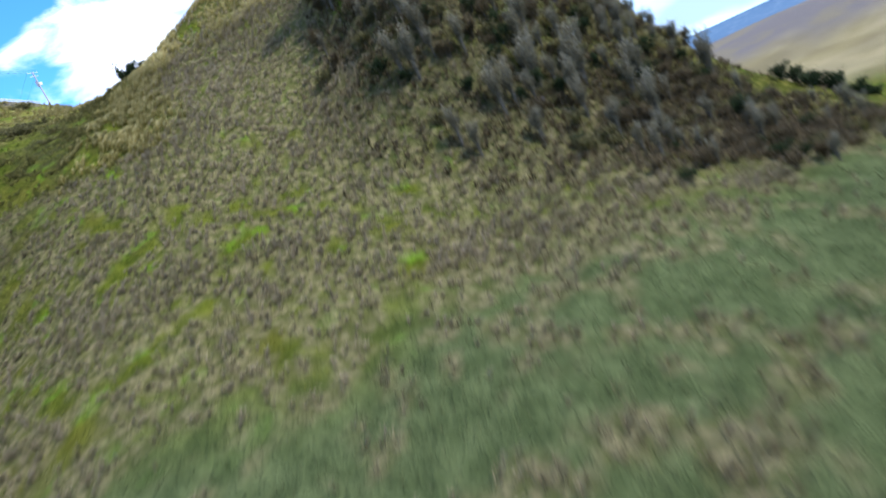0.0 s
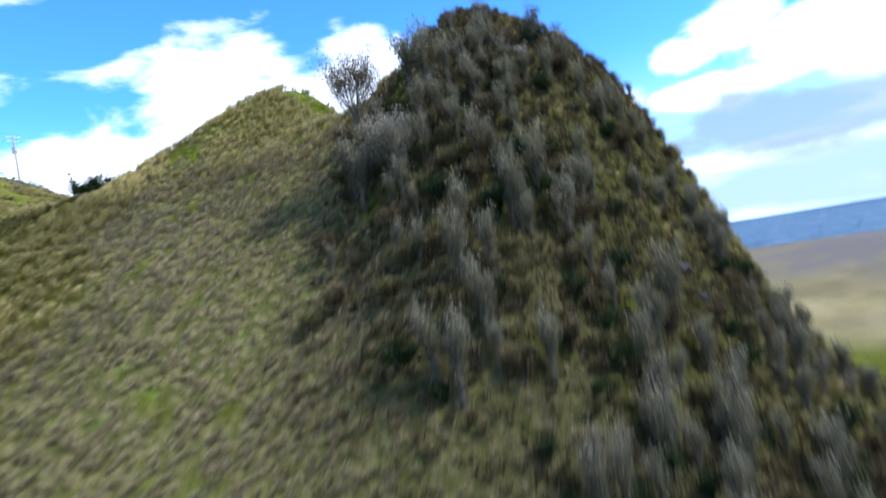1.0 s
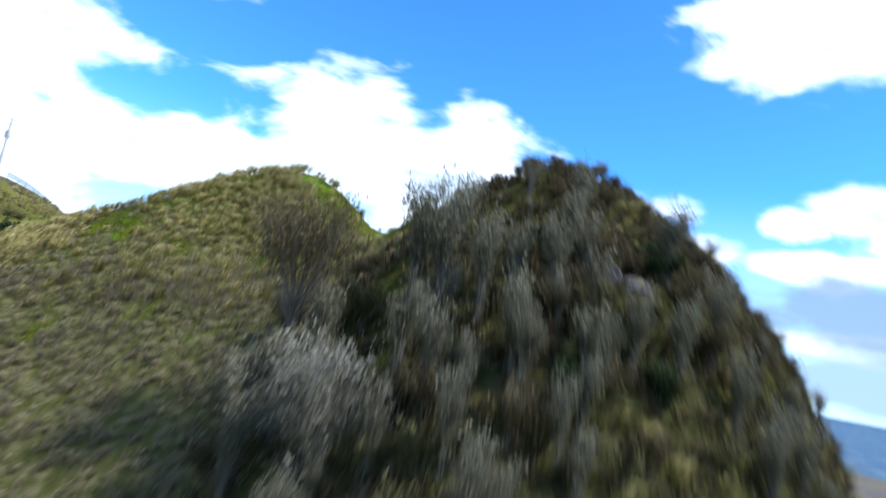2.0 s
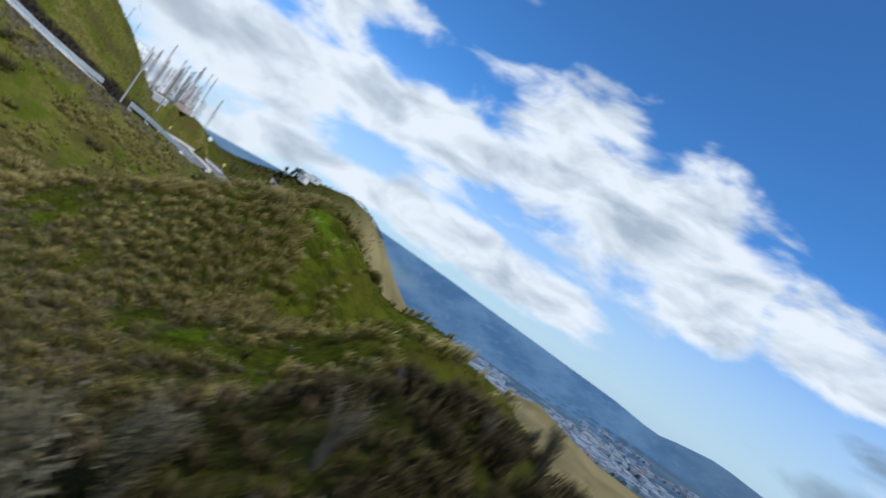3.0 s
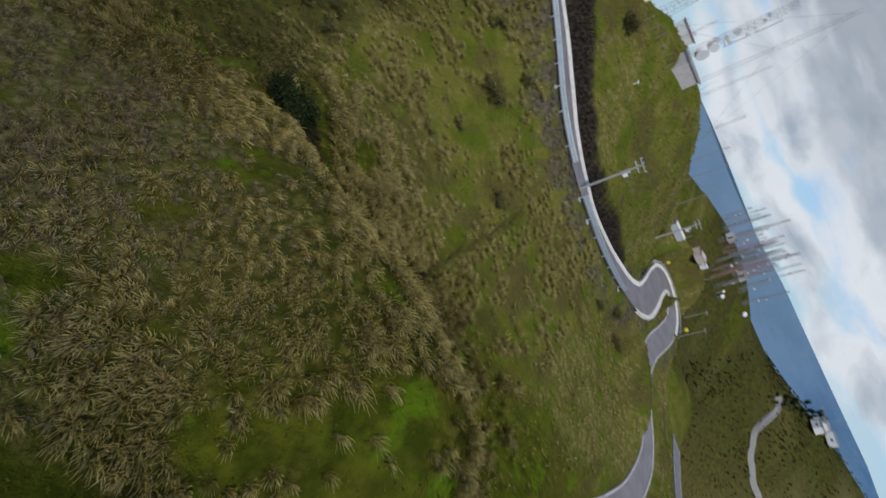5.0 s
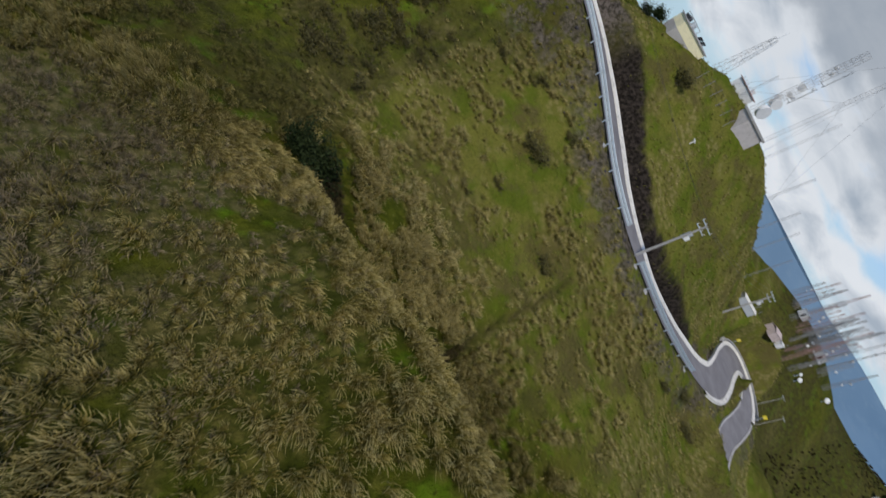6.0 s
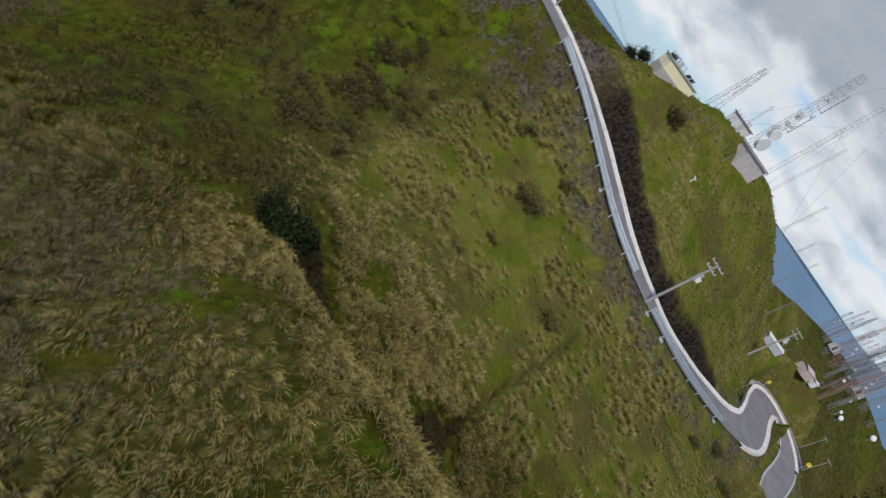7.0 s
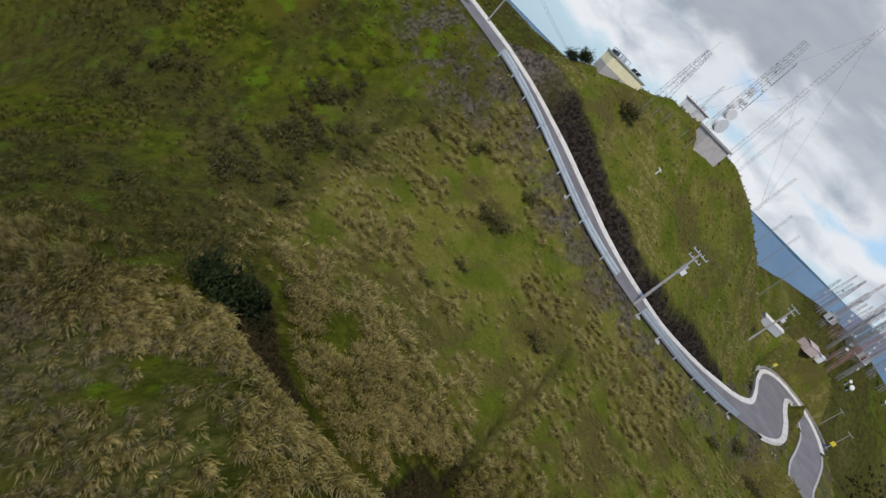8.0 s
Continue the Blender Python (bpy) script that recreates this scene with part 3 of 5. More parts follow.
rr = FOOT_R + (CREST_R - FOOT_R) * tt
mx, my = -np.sin(aa) * rr, np.cos(aa) * rr + 80
floor_z = lie(mx, my) + 3 * smooth(0, 0.05, tt) - 3
top_z = 56 + CREST_R * np.tan(np.radians(crest_el))[None, :]
spurs = (grain(np.degrees(aa) * 14, rr * 0.12, 60, 52, 4) - 0.5) * 2
up_t = np.clip((tt - 0.3) / 0.7, 0, 1) ** 1.3
mz = floor_z + np.clip(top_z - floor_z, 0, None) * (up_t + 0.12 * spurs * up_t * (1 - up_t) * 2) - np.clip(tt - 1, 0, 1) * 400
n_r, n_a = mx.shape
ri = np.arange(n_r * n_a).reshape(n_r, n_a)
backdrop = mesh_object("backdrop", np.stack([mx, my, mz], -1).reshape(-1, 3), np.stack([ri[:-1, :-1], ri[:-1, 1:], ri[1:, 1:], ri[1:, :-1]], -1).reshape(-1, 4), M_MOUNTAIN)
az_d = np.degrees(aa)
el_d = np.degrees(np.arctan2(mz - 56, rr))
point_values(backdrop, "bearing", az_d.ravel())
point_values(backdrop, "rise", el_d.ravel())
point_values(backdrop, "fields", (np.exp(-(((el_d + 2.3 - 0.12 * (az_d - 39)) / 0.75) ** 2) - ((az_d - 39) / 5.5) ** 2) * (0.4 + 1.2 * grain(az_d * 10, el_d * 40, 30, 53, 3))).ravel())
tagged(backdrop, "blue hazy mountain range across the valley", "mountains", kind="structure")

# the pale town along the foot of the range, beyond the dry hills
g = np.random.default_rng(77)
tz_az = np.concatenate([g.uniform(6, 36, 1500), g.uniform(-14, 12, 1500)])
tz_r = np.concatenate([930 + 330 * g.beta(1.0, 2.2, 1500), 900 + 800 * g.beta(1.0, 1.6, 1500)])
hx, hy = -np.sin(np.radians(tz_az)) * tz_r, np.cos(np.radians(tz_az)) * tz_r + 80
keep = grain(hx, hy, 110, 54, 3) + 0.25 * smooth(1150, 950, tz_r) > 0.5
hx, hy = hx[keep], hy[keep]
n_h = len(hx)
hz, turn_h = lie(hx, hy), np.radians(g.choice([12.0, 102.0, 30.0], n_h) + g.normal(0, 4, n_h))
half_x, half_y, tall_h = g.uniform(3.5, 8, n_h), g.uniform(3.5, 8, n_h), g.uniform(3.5, 9, n_h)
corner = np.array([(-1, -1), (1, -1), (1, 1), (-1, 1)])
cx = corner[None, :, 0] * half_x[:, None]
cy = corner[None, :, 1] * half_y[:, None]
wx = hx[:, None] + cx * np.cos(turn_h)[:, None] - cy * np.sin(turn_h)[:, None]
wy = hy[:, None] + cx * np.sin(turn_h)[:, None] + cy * np.cos(turn_h)[:, None]
low = np.stack([wx, wy, np.repeat(hz[:, None] - 2, 4, 1)], -1)
high = np.stack([wx, wy, np.repeat((hz + tall_h)[:, None], 4, 1)], -1)
town_v = np.concatenate([low, high], 1).reshape(-1, 3)
box_f = np.array([(4, 5, 6, 7), (0, 1, 5, 4), (1, 2, 6, 5), (2, 3, 7, 6), (3, 0, 4, 7)])
town = mesh_object("distant_town", town_v, (np.arange(n_h)[:, None, None] * 8 + box_f[None]).reshape(-1, 4), M_TOWN, shaded=False)
tagged(town, "pale crowded houses of the town down in the valley", "town", kind="stuff")


# ---- shapes ----
def part(name, bm, material, parent=None, label="", smooth_faces=False):
    """Links a bmesh as one mesh object under a thing or a part."""
    me = bpy.data.meshes.new(name)
    if smooth_faces:
        for f in bm.faces:
            f.smooth = True
    bm.to_mesh(me)
    bm.free()
    me.materials.append(material)
    ob = new(name, me)
    ob.parent = parent
    return tagged(ob, label)


def thing(name, m, label, category, group=""):
    ob = tagged(new(name), label, category, group)
    ob.matrix_world = m
    return ob


def box(bm, sx, sy, sz, m=Matrix(), bevel=0.0):
    """A box that stands on the origin of m."""
    made = bmesh.ops.create_cube(bm, size=1, matrix=m @ Matrix.Translation((0, 0, sz / 2)) @ Matrix.Diagonal((sx, sy, sz, 1)))
    if bevel:
        edges = list({e for v in made["verts"] for e in v.link_edges})
        bmesh.ops.bevel(bm, geom=edges, offset=bevel, segments=1, affect="EDGES")
    return bm


def rod(bm, a, b, r, r2=None, seg=6):
    a, b = Vector(a), Vector(b)
    d = b - a
    m = Matrix.Translation((a + b) / 2) @ d.to_track_quat("Z", "Y").to_matrix().to_4x4()
    bmesh.ops.create_cone(bm, cap_ends=True, segments=seg, radius1=r, radius2=r if r2 is None else r2, depth=d.length, matrix=m)
    return bm


def B():
    return bmesh.new()


# ---- the road ----
def strip(points, out, profile):
    """Sweeps a profile of (sideways, up) along the line."""
    rows = [np.c_[points[:, :2] + out * s, points[:, 2] + u] for s, u in profile]
    v = np.stack(rows, 1)
    n, k = v.shape[:2]
    i = np.arange(n * k).reshape(n, k)
    f = np.stack([i[:-1, :-1], i[:-1, 1:], i[1:, 1:], i[1:, :-1]], -1).reshape(-1, 4)
    return v.reshape(-1, 3), f


narrow = np.interp(np.arange(len(ROAD)), [100, 118, 126, 150], [1.0, 0.86, 0.8, 0.74])[:, None]  # the lower road is narrower
v, f = strip(ROAD, ROAD_OUT * narrow, [(-HALF, 0.0), (-1.3, 0.03), (0, 0.05), (1.3, 0.03), (HALF, 0.0)])
tagged(mesh_object("road", v, f, M_ASPHALT), "narrow grey asphalt mountain road with pale edges", "road", kind="structure")
uneven = (grain(ROAD[:, 0], ROAD[:, 1], 3.5, 71, 2) - 0.5) * 0.16
WIDE_KERB = [(-0.02, -0.1), (0, 0.12), (0.55, 0.2), (0.8, 0.3), (0.9, -0.35)]
LOW_KERB = [(-0.02, -0.1), (0, 0.08), (0.3, 0.12), (0.45, 0.1), (0.5, -0.35)]
for side, first, last, profile, material in ((-1, 0, 128, WIDE_KERB, M_KERB), (1, 82, 128, WIDE_KERB, M_KERB), (-1, 128, len(ROAD), LOW_KERB, M_GUTTER), (1, 128, len(ROAD), LOW_KERB, M_GUTTER)):
    line = ROAD[first:last].copy()
    line[:, 2] += uneven[first:last] * 0.3
    v, f = strip(line, ROAD_OUT[first:last] * narrow[first:last], [(side * (HALF + w), u) for w, u in profile])
    tagged(mesh_object("kerb", v, f if side > 0 else f[:, ::-1], material, shaded=False), "worn pale concrete kerb and gutter along the road", "kerb", kind="structure")


def road_frame(s, side):
    """The pose at s metres along the road, side metres to its right; its y axis runs down the road."""
    k = int(np.clip(round(s), 0, len(ROAD) - 1))
    p = ROAD[k, :2] + ROAD_OUT[k] * side
    return pose(p[0], p[1], ROAD[k, 2], 0, 0, math.degrees(math.atan2(way[k, 1], way[k, 0])) - 90)


def guard_rail(first, last, side, label):
    """A steel rail of two corrugated beams on posts, with a concrete foot to every post."""
    rail = thing("guard_rail", Matrix(), label, "guard rail", "rails beside the road")
    ks = np.arange(int(first), int(last) + 1)
    line, out = ROAD[ks], ROAD_OUT[ks]
    wave = [(0.0, 0.0), (0.05, 0.05), (0.05, 0.1), (0.0, 0.15), (0.05, 0.2), (0.05, 0.25), (0.0, 0.31)]
    for low in (0.36, 0.72):
        v, f = strip(line, out, [(side + (w if side > 0 else -w), low + u) for w, u in wave])
        mesh_object("beam", v, f, M_STEEL, rail)
    for s in np.arange(first, last + 0.1, 3.2):
        m = road_frame(s, side + 0.12)
        part("post", box(B(), 0.1, 0.14, 1.35, m @ pose(0, 0, -0.3), 0.01), M_STEEL, rail)
        r = random.Random(int(s * 10))
        if r.random() < 0.45:
            continue
        bm = box(B(), 0.5 + 0.3 * r.random(), 0.4 + 0.3 * r.random(), 0.6, m @ pose(0.4, 0, -0.62, r.uniform(-8, 8), 12, r.uniform(-15, 15)), 0.08)
        part("footing", bm, M_CONCRETE, rail, "rough pale concrete footing")
    return rail


at_y = lambda y: float(np.argmin(np.abs(ROAD[:75, 1] - y)))  # the upper road, by its northing
guard_rail(at_y(86.5), at_y(113.2), HALF + 0.75, "double galvanised steel rail on posts above the drop")
guard_rail(at_y(116.5), at_y(140), HALF + 0.75, "bluish galvanised steel rail on posts down to the bend")


def road_sign(s, side, turned):
    sign = thing("road_sign", road_frame(s, side) @ pose(0, 0, 0.05, 0, 0, turned), "square yellow bend warning sign on a thin steel post", "road sign", "signs at the bends")
    part("post", rod(B(), (0, 0, -0.4), (0, 0, 2.2), 0.04), M_STEEL, sign)
    part("board", box(B(), 0.7, 0.03, 0.7, pose(0, 0.05, 1.55), 0.01), M_YELLOW, sign, "yellow board with black arrow")
    bm = box(B(), 0.1, 0.012, 0.34, pose(0.05, 0.073, 1.67))
    box(bm, 0.28, 0.012, 0.1, pose(-0.07, 0.073, 1.97))
    part("arrow", bm, M_BLACK, sign, "black bent arrow")
    return sign


k_bend = int(np.argmin(np.hypot(ROAD[:, 0] + 126, ROAD[:, 1] - 153)))
road_sign(k_bend + 2, -(HALF + 0.45), 60)
k_bend2 = int(np.argmin(np.hypot(ROAD[:, 0] + 122.5, ROAD[:, 1] - 161.2)))
road_sign(k_bend2, -(HALF + 0.45), 150)

# low wall round the outside of the double bend
ks = np.arange(k_bend - 4, k_bend2 + 1)
wall_side = -(HALF + 0.75)
v, f = strip(ROAD[ks], ROAD_OUT[ks], [(wall_side, -0.5), (wall_side, 0.55), (wall_side - 0.25, 0.55), (wall_side - 0.25, -0.5)])
tagged(mesh_object("retaining_wall", v, f, M_CONCRETE, shaded=False), "low grey concrete wall round the bend", "wall", kind="structure")
culvert = thing("culvert", road_frame(k_bend - 3, -(HALF + 1.9)), "grey concrete culvert box with a dark mouth beside the bend", "culvert")
part("body", box(B(), 1.8, 2.2, 1.3, pose(0, 0, -0.5), 0.05), M_CONCRETE, culvert)
part("mouth", box(B(), 0.05, 1.2, 0.7, pose(0.9, 0, -0.1)), M_DARK, culvert, "dark mouth")

# the road that winds up the next hill
far_line = curve_through([(x, y, on_ground(x, y) + 0.35) for x, y in FAR_ROAD], 2.0)
far_line[:, 2] = height(far_line[:, 0], far_line[:, 1]) + 0.5
far_way = np.gradient(far_line[:, :2], axis=0)
far_way /= np.linalg.norm(far_way, axis=1)[:, None]
far_out = np.stack([far_way[:, 1], -far_way[:, 0]], 1)
v, f = strip(far_line, far_out, [(-1.7, -2.5), (-1.4, 0.0), (0, 0.05), (1.4, 0.0), (1.7, -2.5)])
tagged(mesh_object("road", v, f, M_ASPHALT), "grey asphalt road winding up the next hill", "road", kind="structure")
for side in (-1, 1):
    v, f = strip(far_line, far_out, [(side * 1.35, -0.3), (side * 1.4, 0.12), (side * 1.7, 0.12), (side * 1.8, -2.5)])
    tagged(mesh_object("kerb", v, f if side > 0 else f[:, ::-1], M_CONCRETE, shaded=False), "pale concrete edge of the winding hill road", "kerb", kind="structure")


# ---- poles ----
def utility_pole(x, y, tall, turn, transformer, label):
    z = on_ground(x, y)
    pole = thing("utility_pole", pose(x, y, z, 0, 0, turn), label, "utility pole", "power line poles")
    part("shaft", rod(B(), (0, 0, -0.8), (0, 0, tall), 0.19 if transformer else 0.11, 0.11 if transformer else 0.07, 10), M_CONCRETE, pole)
    for h, w in ((tall - 0.25, 2.0), (tall - 1.0, 1.6))[:2 if transformer else 1]:
        arm = part("crossarm", box(B(), w, 0.1, 0.11, pose(0, 0.14, h), 0.01), M_STEEL, pole)
        for k in (-0.46, -0.16, 0.16, 0.46):
            bm = rod(B(), (k * w * 2 / 2.0, 0.14, h + 0.1), (k * w * 2 / 2.0, 0.14, h + 0.34), 0.04, 0.022, 8)
            part("insulator", bm, M_WHITE, arm, "white porcelain insulator")
    if transformer:
        tank = part("transformer", rod(B(), (0, 0.42, tall - 3.0), (0, 0.42, tall - 2.0), 0.3, 0.3, 14), M_GREYBOX, pole, "grey drum transformer")
        part("lid", rod(B(), (0, 0.42, tall - 2.0), (0, 0.42, tall - 1.9), 0.33, 0.3, 14), M_GREYBOX, tank)
        part("bracket", box(B(), 0.5, 0.5, 0.08, pose(0, 0.3, tall - 3.06)), M_STEEL, pole)
        part("switch_box", box(B(), 0.45, 0.3, 0.6, pose(0.45, 0.1, tall - 2.9), 0.02), M_WHITE, pole, "white switch box")
    return pole


utility_pole(-84.3, 116.2, 8.7, 62, True, "grey concrete power pole with transformer beside the road")
utility_pole(-119.4, 141.0, 8.5, 40, True, "grey concrete power pole standing above the sheds")
for x, y, tall in ((-190.9, 208.9, 9), (-203.4, 209.7, 8), (-99.0, 80.2, 7.5)):
    utility_pole(x, y, tall, 30, False, "thin grey concrete power pole on the slope")
wire = thing("power_line", Matrix(), "thin dark sagging power line wires between poles", "power line")
for a, b in (((-84.3, 116.2, on_ground(-84.3, 116.2) + 8.8), (-119.4, 141.0, on_ground(-119.4, 141) + 8.6)),
             ((-84.3, 116.2, on_ground(-84.3, 116.2) + 8.8), (-99.0, 80.2, on_ground(-99.0, 80.2) + 7.6))):
    for off in (-0.9, 0.9):
        bm = B()
        pts = [Vector(a).lerp(Vector(b), t) + Vector((off * 0.7, off * 0.7, -1.1 * 4 * t * (1 - t))) for t in np.linspace(0, 1, 13)]
        for p, q in zip(pts, pts[1:]):
            rod(bm, p, q, 0.012, seg=4)
        part("wire", bm, M_BLACK, wire)


# ---- masts ----
def truss(bm, tall, foot, top, bays, r, legs=4, z0=0.0):
    """Legs, rungs and diagonals of a lattice mast."""
    ring = lambda t: [Vector((math.cos(a) * (foot + (top - foot) * t) * 0.707, math.sin(a) * (foot + (top - foot) * t) * 0.707, z0 + tall * t))
                      for a in (math.pi / legs + 2 * math.pi * k / legs for k in range(legs))]
    for b in range(bays):
        lo, hi = ring(b / bays), ring((b + 1) / bays)
        for k in range(legs):
            n = (k + 1) % legs
            rod(bm, lo[k], hi[k], r * 0.8, seg=4)
            rod(bm, hi[k], hi[n], r * 0.45, seg=3)
            rod(bm, lo[k], hi[n], r * 0.4, seg=3)
    return bm


def dish(parent, m, r, label, material=None):
    """A round drum antenna that faces along y."""
    material = material or M_WHITE
    d = part("dish", rod(B(), m @ Vector((0, -0.1 * r, 0)), m @ Vector((0, 0.45 * r, 0)), r, r, 18), material, parent, label)
    part("mount", rod(B(), m @ Vector((0, -0.1 * r, 0)), m @ Vector((0, -0.6 * r, -0.2 * r)), 0.08, seg=5), M_STEEL, d)
    return d


def mast(x, y, tall, foot, top, bays, r, label, legs=4, group="radio masts", material=None, sink=0.3):
    t = thing("radio_mast", pose(x, y, on_ground(x, y) - sink, 0, 0, 20), label, "radio mast", group)
    part("lattice", truss(B(), tall, foot, top, bays, r, legs), material or M_MAST, t)
    return t


# the three near masts on the summit
first = mast(-111.3, 102.6, 8.4, 1.5, 0.6, 9, 0.035, "grey steel lattice mast with a thin spire behind the house")
part("spire", rod(B(), (0, 0, 8.4), (0, 0, 10), 0.03, 0.015), M_STEEL, first)
for h in (3.6, 5.2, 6.8):
    part("antenna", rod(B(), (0.6, 0, h), (0.6, 0, h + 1.3), 0.035), M_STEEL, first)
for k in range(7):
    h, side = 2.6 + 0.85 * k, (1 if k % 2 else -1)
    bm = rod(B(), (0, 0, h), (side * 0.95, 0.1, h + 0.1), 0.025)
    rod(bm, (side * 0.95, 0.1, h - 0.45), (side * 0.95, 0.1, h + 0.65), 0.03)
    part("dipole", bm, M_STEEL, first)
main = mast(-115.6, 110.6, 16.2, 1.0, 0.8, 16, 0.035, "white steel lattice tower hung with drum dishes")
for h, turn, r in ((2.0, -70, 1.1), (3.9, -80, 0.8), (4.5, 70, 0.5), (3.6, 60, 0.5), (6.0, 50, 0.4), (7.7, 60, 0.55), (6.1, -60, 0.32), (8.8, -20, 0.28), (11.6, 50, 0.3), (12.4, 80, 0.3)):
    dish(main, pose(0, 0, h, 0, 0, turn) @ pose(0, 0.95, 0), r, "pale round drum antenna")
for h in (5.4, 9.9):
    bm = rod(B(), (0.4, 0.2, h), (1.5, 0.6, h), 0.035)
    rod(bm, (1.5, 0.6, h - 0.3), (1.5, 0.6, h + 3.7), 0.05)
    part("side_antenna", bm, M_BLACK, main, "dark side-arm whip antenna")
third = mast(-117.3, 115.6, 24, 0.55, 0.5, 36, 0.028, "tall slender dark lattice mast held by guy wires", legs=3)
for k, a in enumerate((20, 140, 260)):
    p = Vector((math.cos(radians(a)) * 11, math.sin(radians(a)) * 11, -1.5))
    for h in (12, 23):
        part("guy_wire", rod(B(), (0, 0, h), p, 0.012, seg=3), M_BLACK, third)
mast(-114.0, 107.5, 6, 0.3, 0.2, 9, 0.02, "very thin lattice aerial mast on the summit", legs=3)

# ---- houses on the summit ----
house = thing("house", pose(-106.8, 96.4, on_ground(-105.2, 95.8) + 0.25, 0, 0, -66) @ Matrix.Diagonal((0.8, 0.8, 0.8, 1)), "small flat-roofed house, cream above and grey below", "house")
part("lower_wall", box(B(), 7.2, 4.6, 2.35, pose(0, 0, -1.6), 0.03), M_GREYWALL, house, "bare grey lower wall")
part("wall", box(B(), 7.19, 4.59, 1.75, pose(0, 0, 0.75), 0.02), M_CREAM, house, "cream painted upper wall")
roof = part("roof", box(B(), 7.6, 5.0, 0.2, pose(0, 0, 2.5), 0.03), M_CONCRETE, house, "grey concrete roof slab")
for k in (-3.1, -2.1):
    panel = part("solar_panel", box(B(), 0.85, 1.0, 0.05, pose(k, -1.4, 2.95, 38, 0, 0)), M_BLACK, roof, "tilted black panel")
    part("bracket", rod(B(), (k, -1.2, 2.68), (k, -1.2, 3.1), 0.03), M_STEEL, panel)
part("water_tank", rod(B(), (1.4, 0.2, 2.7), (1.4, 0.2, 3.35), 0.6, 0.55, 16), M_GREYBOX, roof, "grey round water tank")
for sy in (-1.6, 1.4):
    bm = B()
    for p, q in zip(((0.4, 2.65), (0.4, 3.5), (3.2, 3.5)), ((0.4, 3.5), (3.2, 3.5), (3.2, 2.65))):
        rod(bm, (p[0], sy, p[1]), (q[0], sy, q[1]), 0.045)
    part("tank_frame", bm, M_MAST, roof, "bent steel frame beside the tank")
part("shelter", box(B(), 1.0, 1.5, 0.6, pose(2.8, -0.4, 2.7, 0, 14, 0), 0.04), M_BLACK, roof, "dark tilted roof panel")
win = part("window", box(B(), 1.1, 0.08, 0.7, pose(-2.0, -2.28, 1.3)), M_DARK, house, "small dark window")
part("frame", box(B(), 1.3, 0.06, 0.9, pose(-2.0, -2.28, 1.2)), M_WHITE, win)

hut = thing("equipment_hut", pose(-110.2, 111.8, on_ground(-108.8, 111.2) + 0.1, 0, 0, -62) @ Matrix.Diagonal((0.85, 0.85, 0.85, 1)), "weathered pale concrete equipment hut under a thick overhanging slab", "hut")
part("wall", box(B(), 5.2, 3.6, 4.4, pose(0, 0, -2.0), 0.03), M_PALEWALL, hut)
part("doorway", box(B(), 0.05, 1.3, 1.9, pose(-2.6, 0.6, 0.2)), M_DARK, hut, "dark open doorway")
part("roof", box(B(), 5.7, 4.1, 0.4, pose(0, 0, 2.4), 0.04), M_CONCRETE, hut, "grey overhanging roof slab")
vent = part("vent", box(B(), 1.5, 0.05, 0.35, pose(-1.6, -1.81, 1.85)), M_DARK, hut, "dark louvred vent")
part("door", box(B(), 0.9, 0.06, 2.0, pose(1.4, -1.8, 0.1), 0.01), M_GREYBOX, hut, "grey steel door")

rack = thing("equipment_house", pose(-116.8, 107.4, on_ground(-115.5, 107) - 0.3, 0, 0, -55) @ Matrix.Diagonal((0.95, 0.8, 0.8, 1)), "white tiled equipment house with pipes at the tower foot", "hut")
part("wall", box(B(), 3.6, 3.0, 2.9, pose(0, 0, 0), 0.04), M_WHITE, rack)
part("roof", box(B(), 4.0, 3.4, 0.2, pose(0, 0, 2.9), 0.03), M_RED, rack, "faded red roof edge")
for k in (-1.2, -0.4, 0.4, 1.2):
    part("pipe", rod(B(), (k, -1.7, 0), (k, -1.7, 3.6), 0.06), M_STEEL, rack)

for k, h in ((-1.0, 0.5), (0.1, 0.9), (1.1, 0.4)):
    part("cabinet", box(B(), 0.7, 0.3, 0.9, pose(k, -1.62, h), 0.02), M_GREYBOX if k < 1 else M_DARK, rack, "grey switch cabinet")
part("tank", rod(B(), (-0.8, 0.4, 3.1), (-0.8, 0.4, 3.8), 0.4, 0.4, 12), M_WHITE, rack)
fence = thing("fence", Matrix(), "grey steel post and wire fence below the hut", "fence")
line = [(-104.2 - 0.8 * k * 0.55, 101.8 + 1.55 * k) for k in range(6)]
tops = []
for x, y in line:
    z = on_ground(x, y)
    part("post", rod(B(), (x, y, z - 0.4), (x, y, z + 1.7), 0.035), M_MAST, fence)
    tops.append((x, y, z))
for p, q in zip(tops, tops[1:]):
    for h in (0.5, 1.0, 1.55):
        part("wire", rod(B(), (p[0], p[1], p[2] + h), (q[0], q[1], q[2] + h), 0.012, seg=3), M_BLACK, fence)
mark = thing("valve_pipe", pose(-100.7, 109, on_ground(-100.7, 109), 0, 0, 30), "small white pipe stand on the grass slope", "pipe")
part("riser", rod(B(), (0, 0, -0.2), (0, 0, 0.8), 0.09, seg=8), M_WHITE, mark)
part("arm", rod(B(), (-0.5, 0, 0.75), (0.45, 0, 0.6), 0.08, seg=8), M_WHITE, mark)


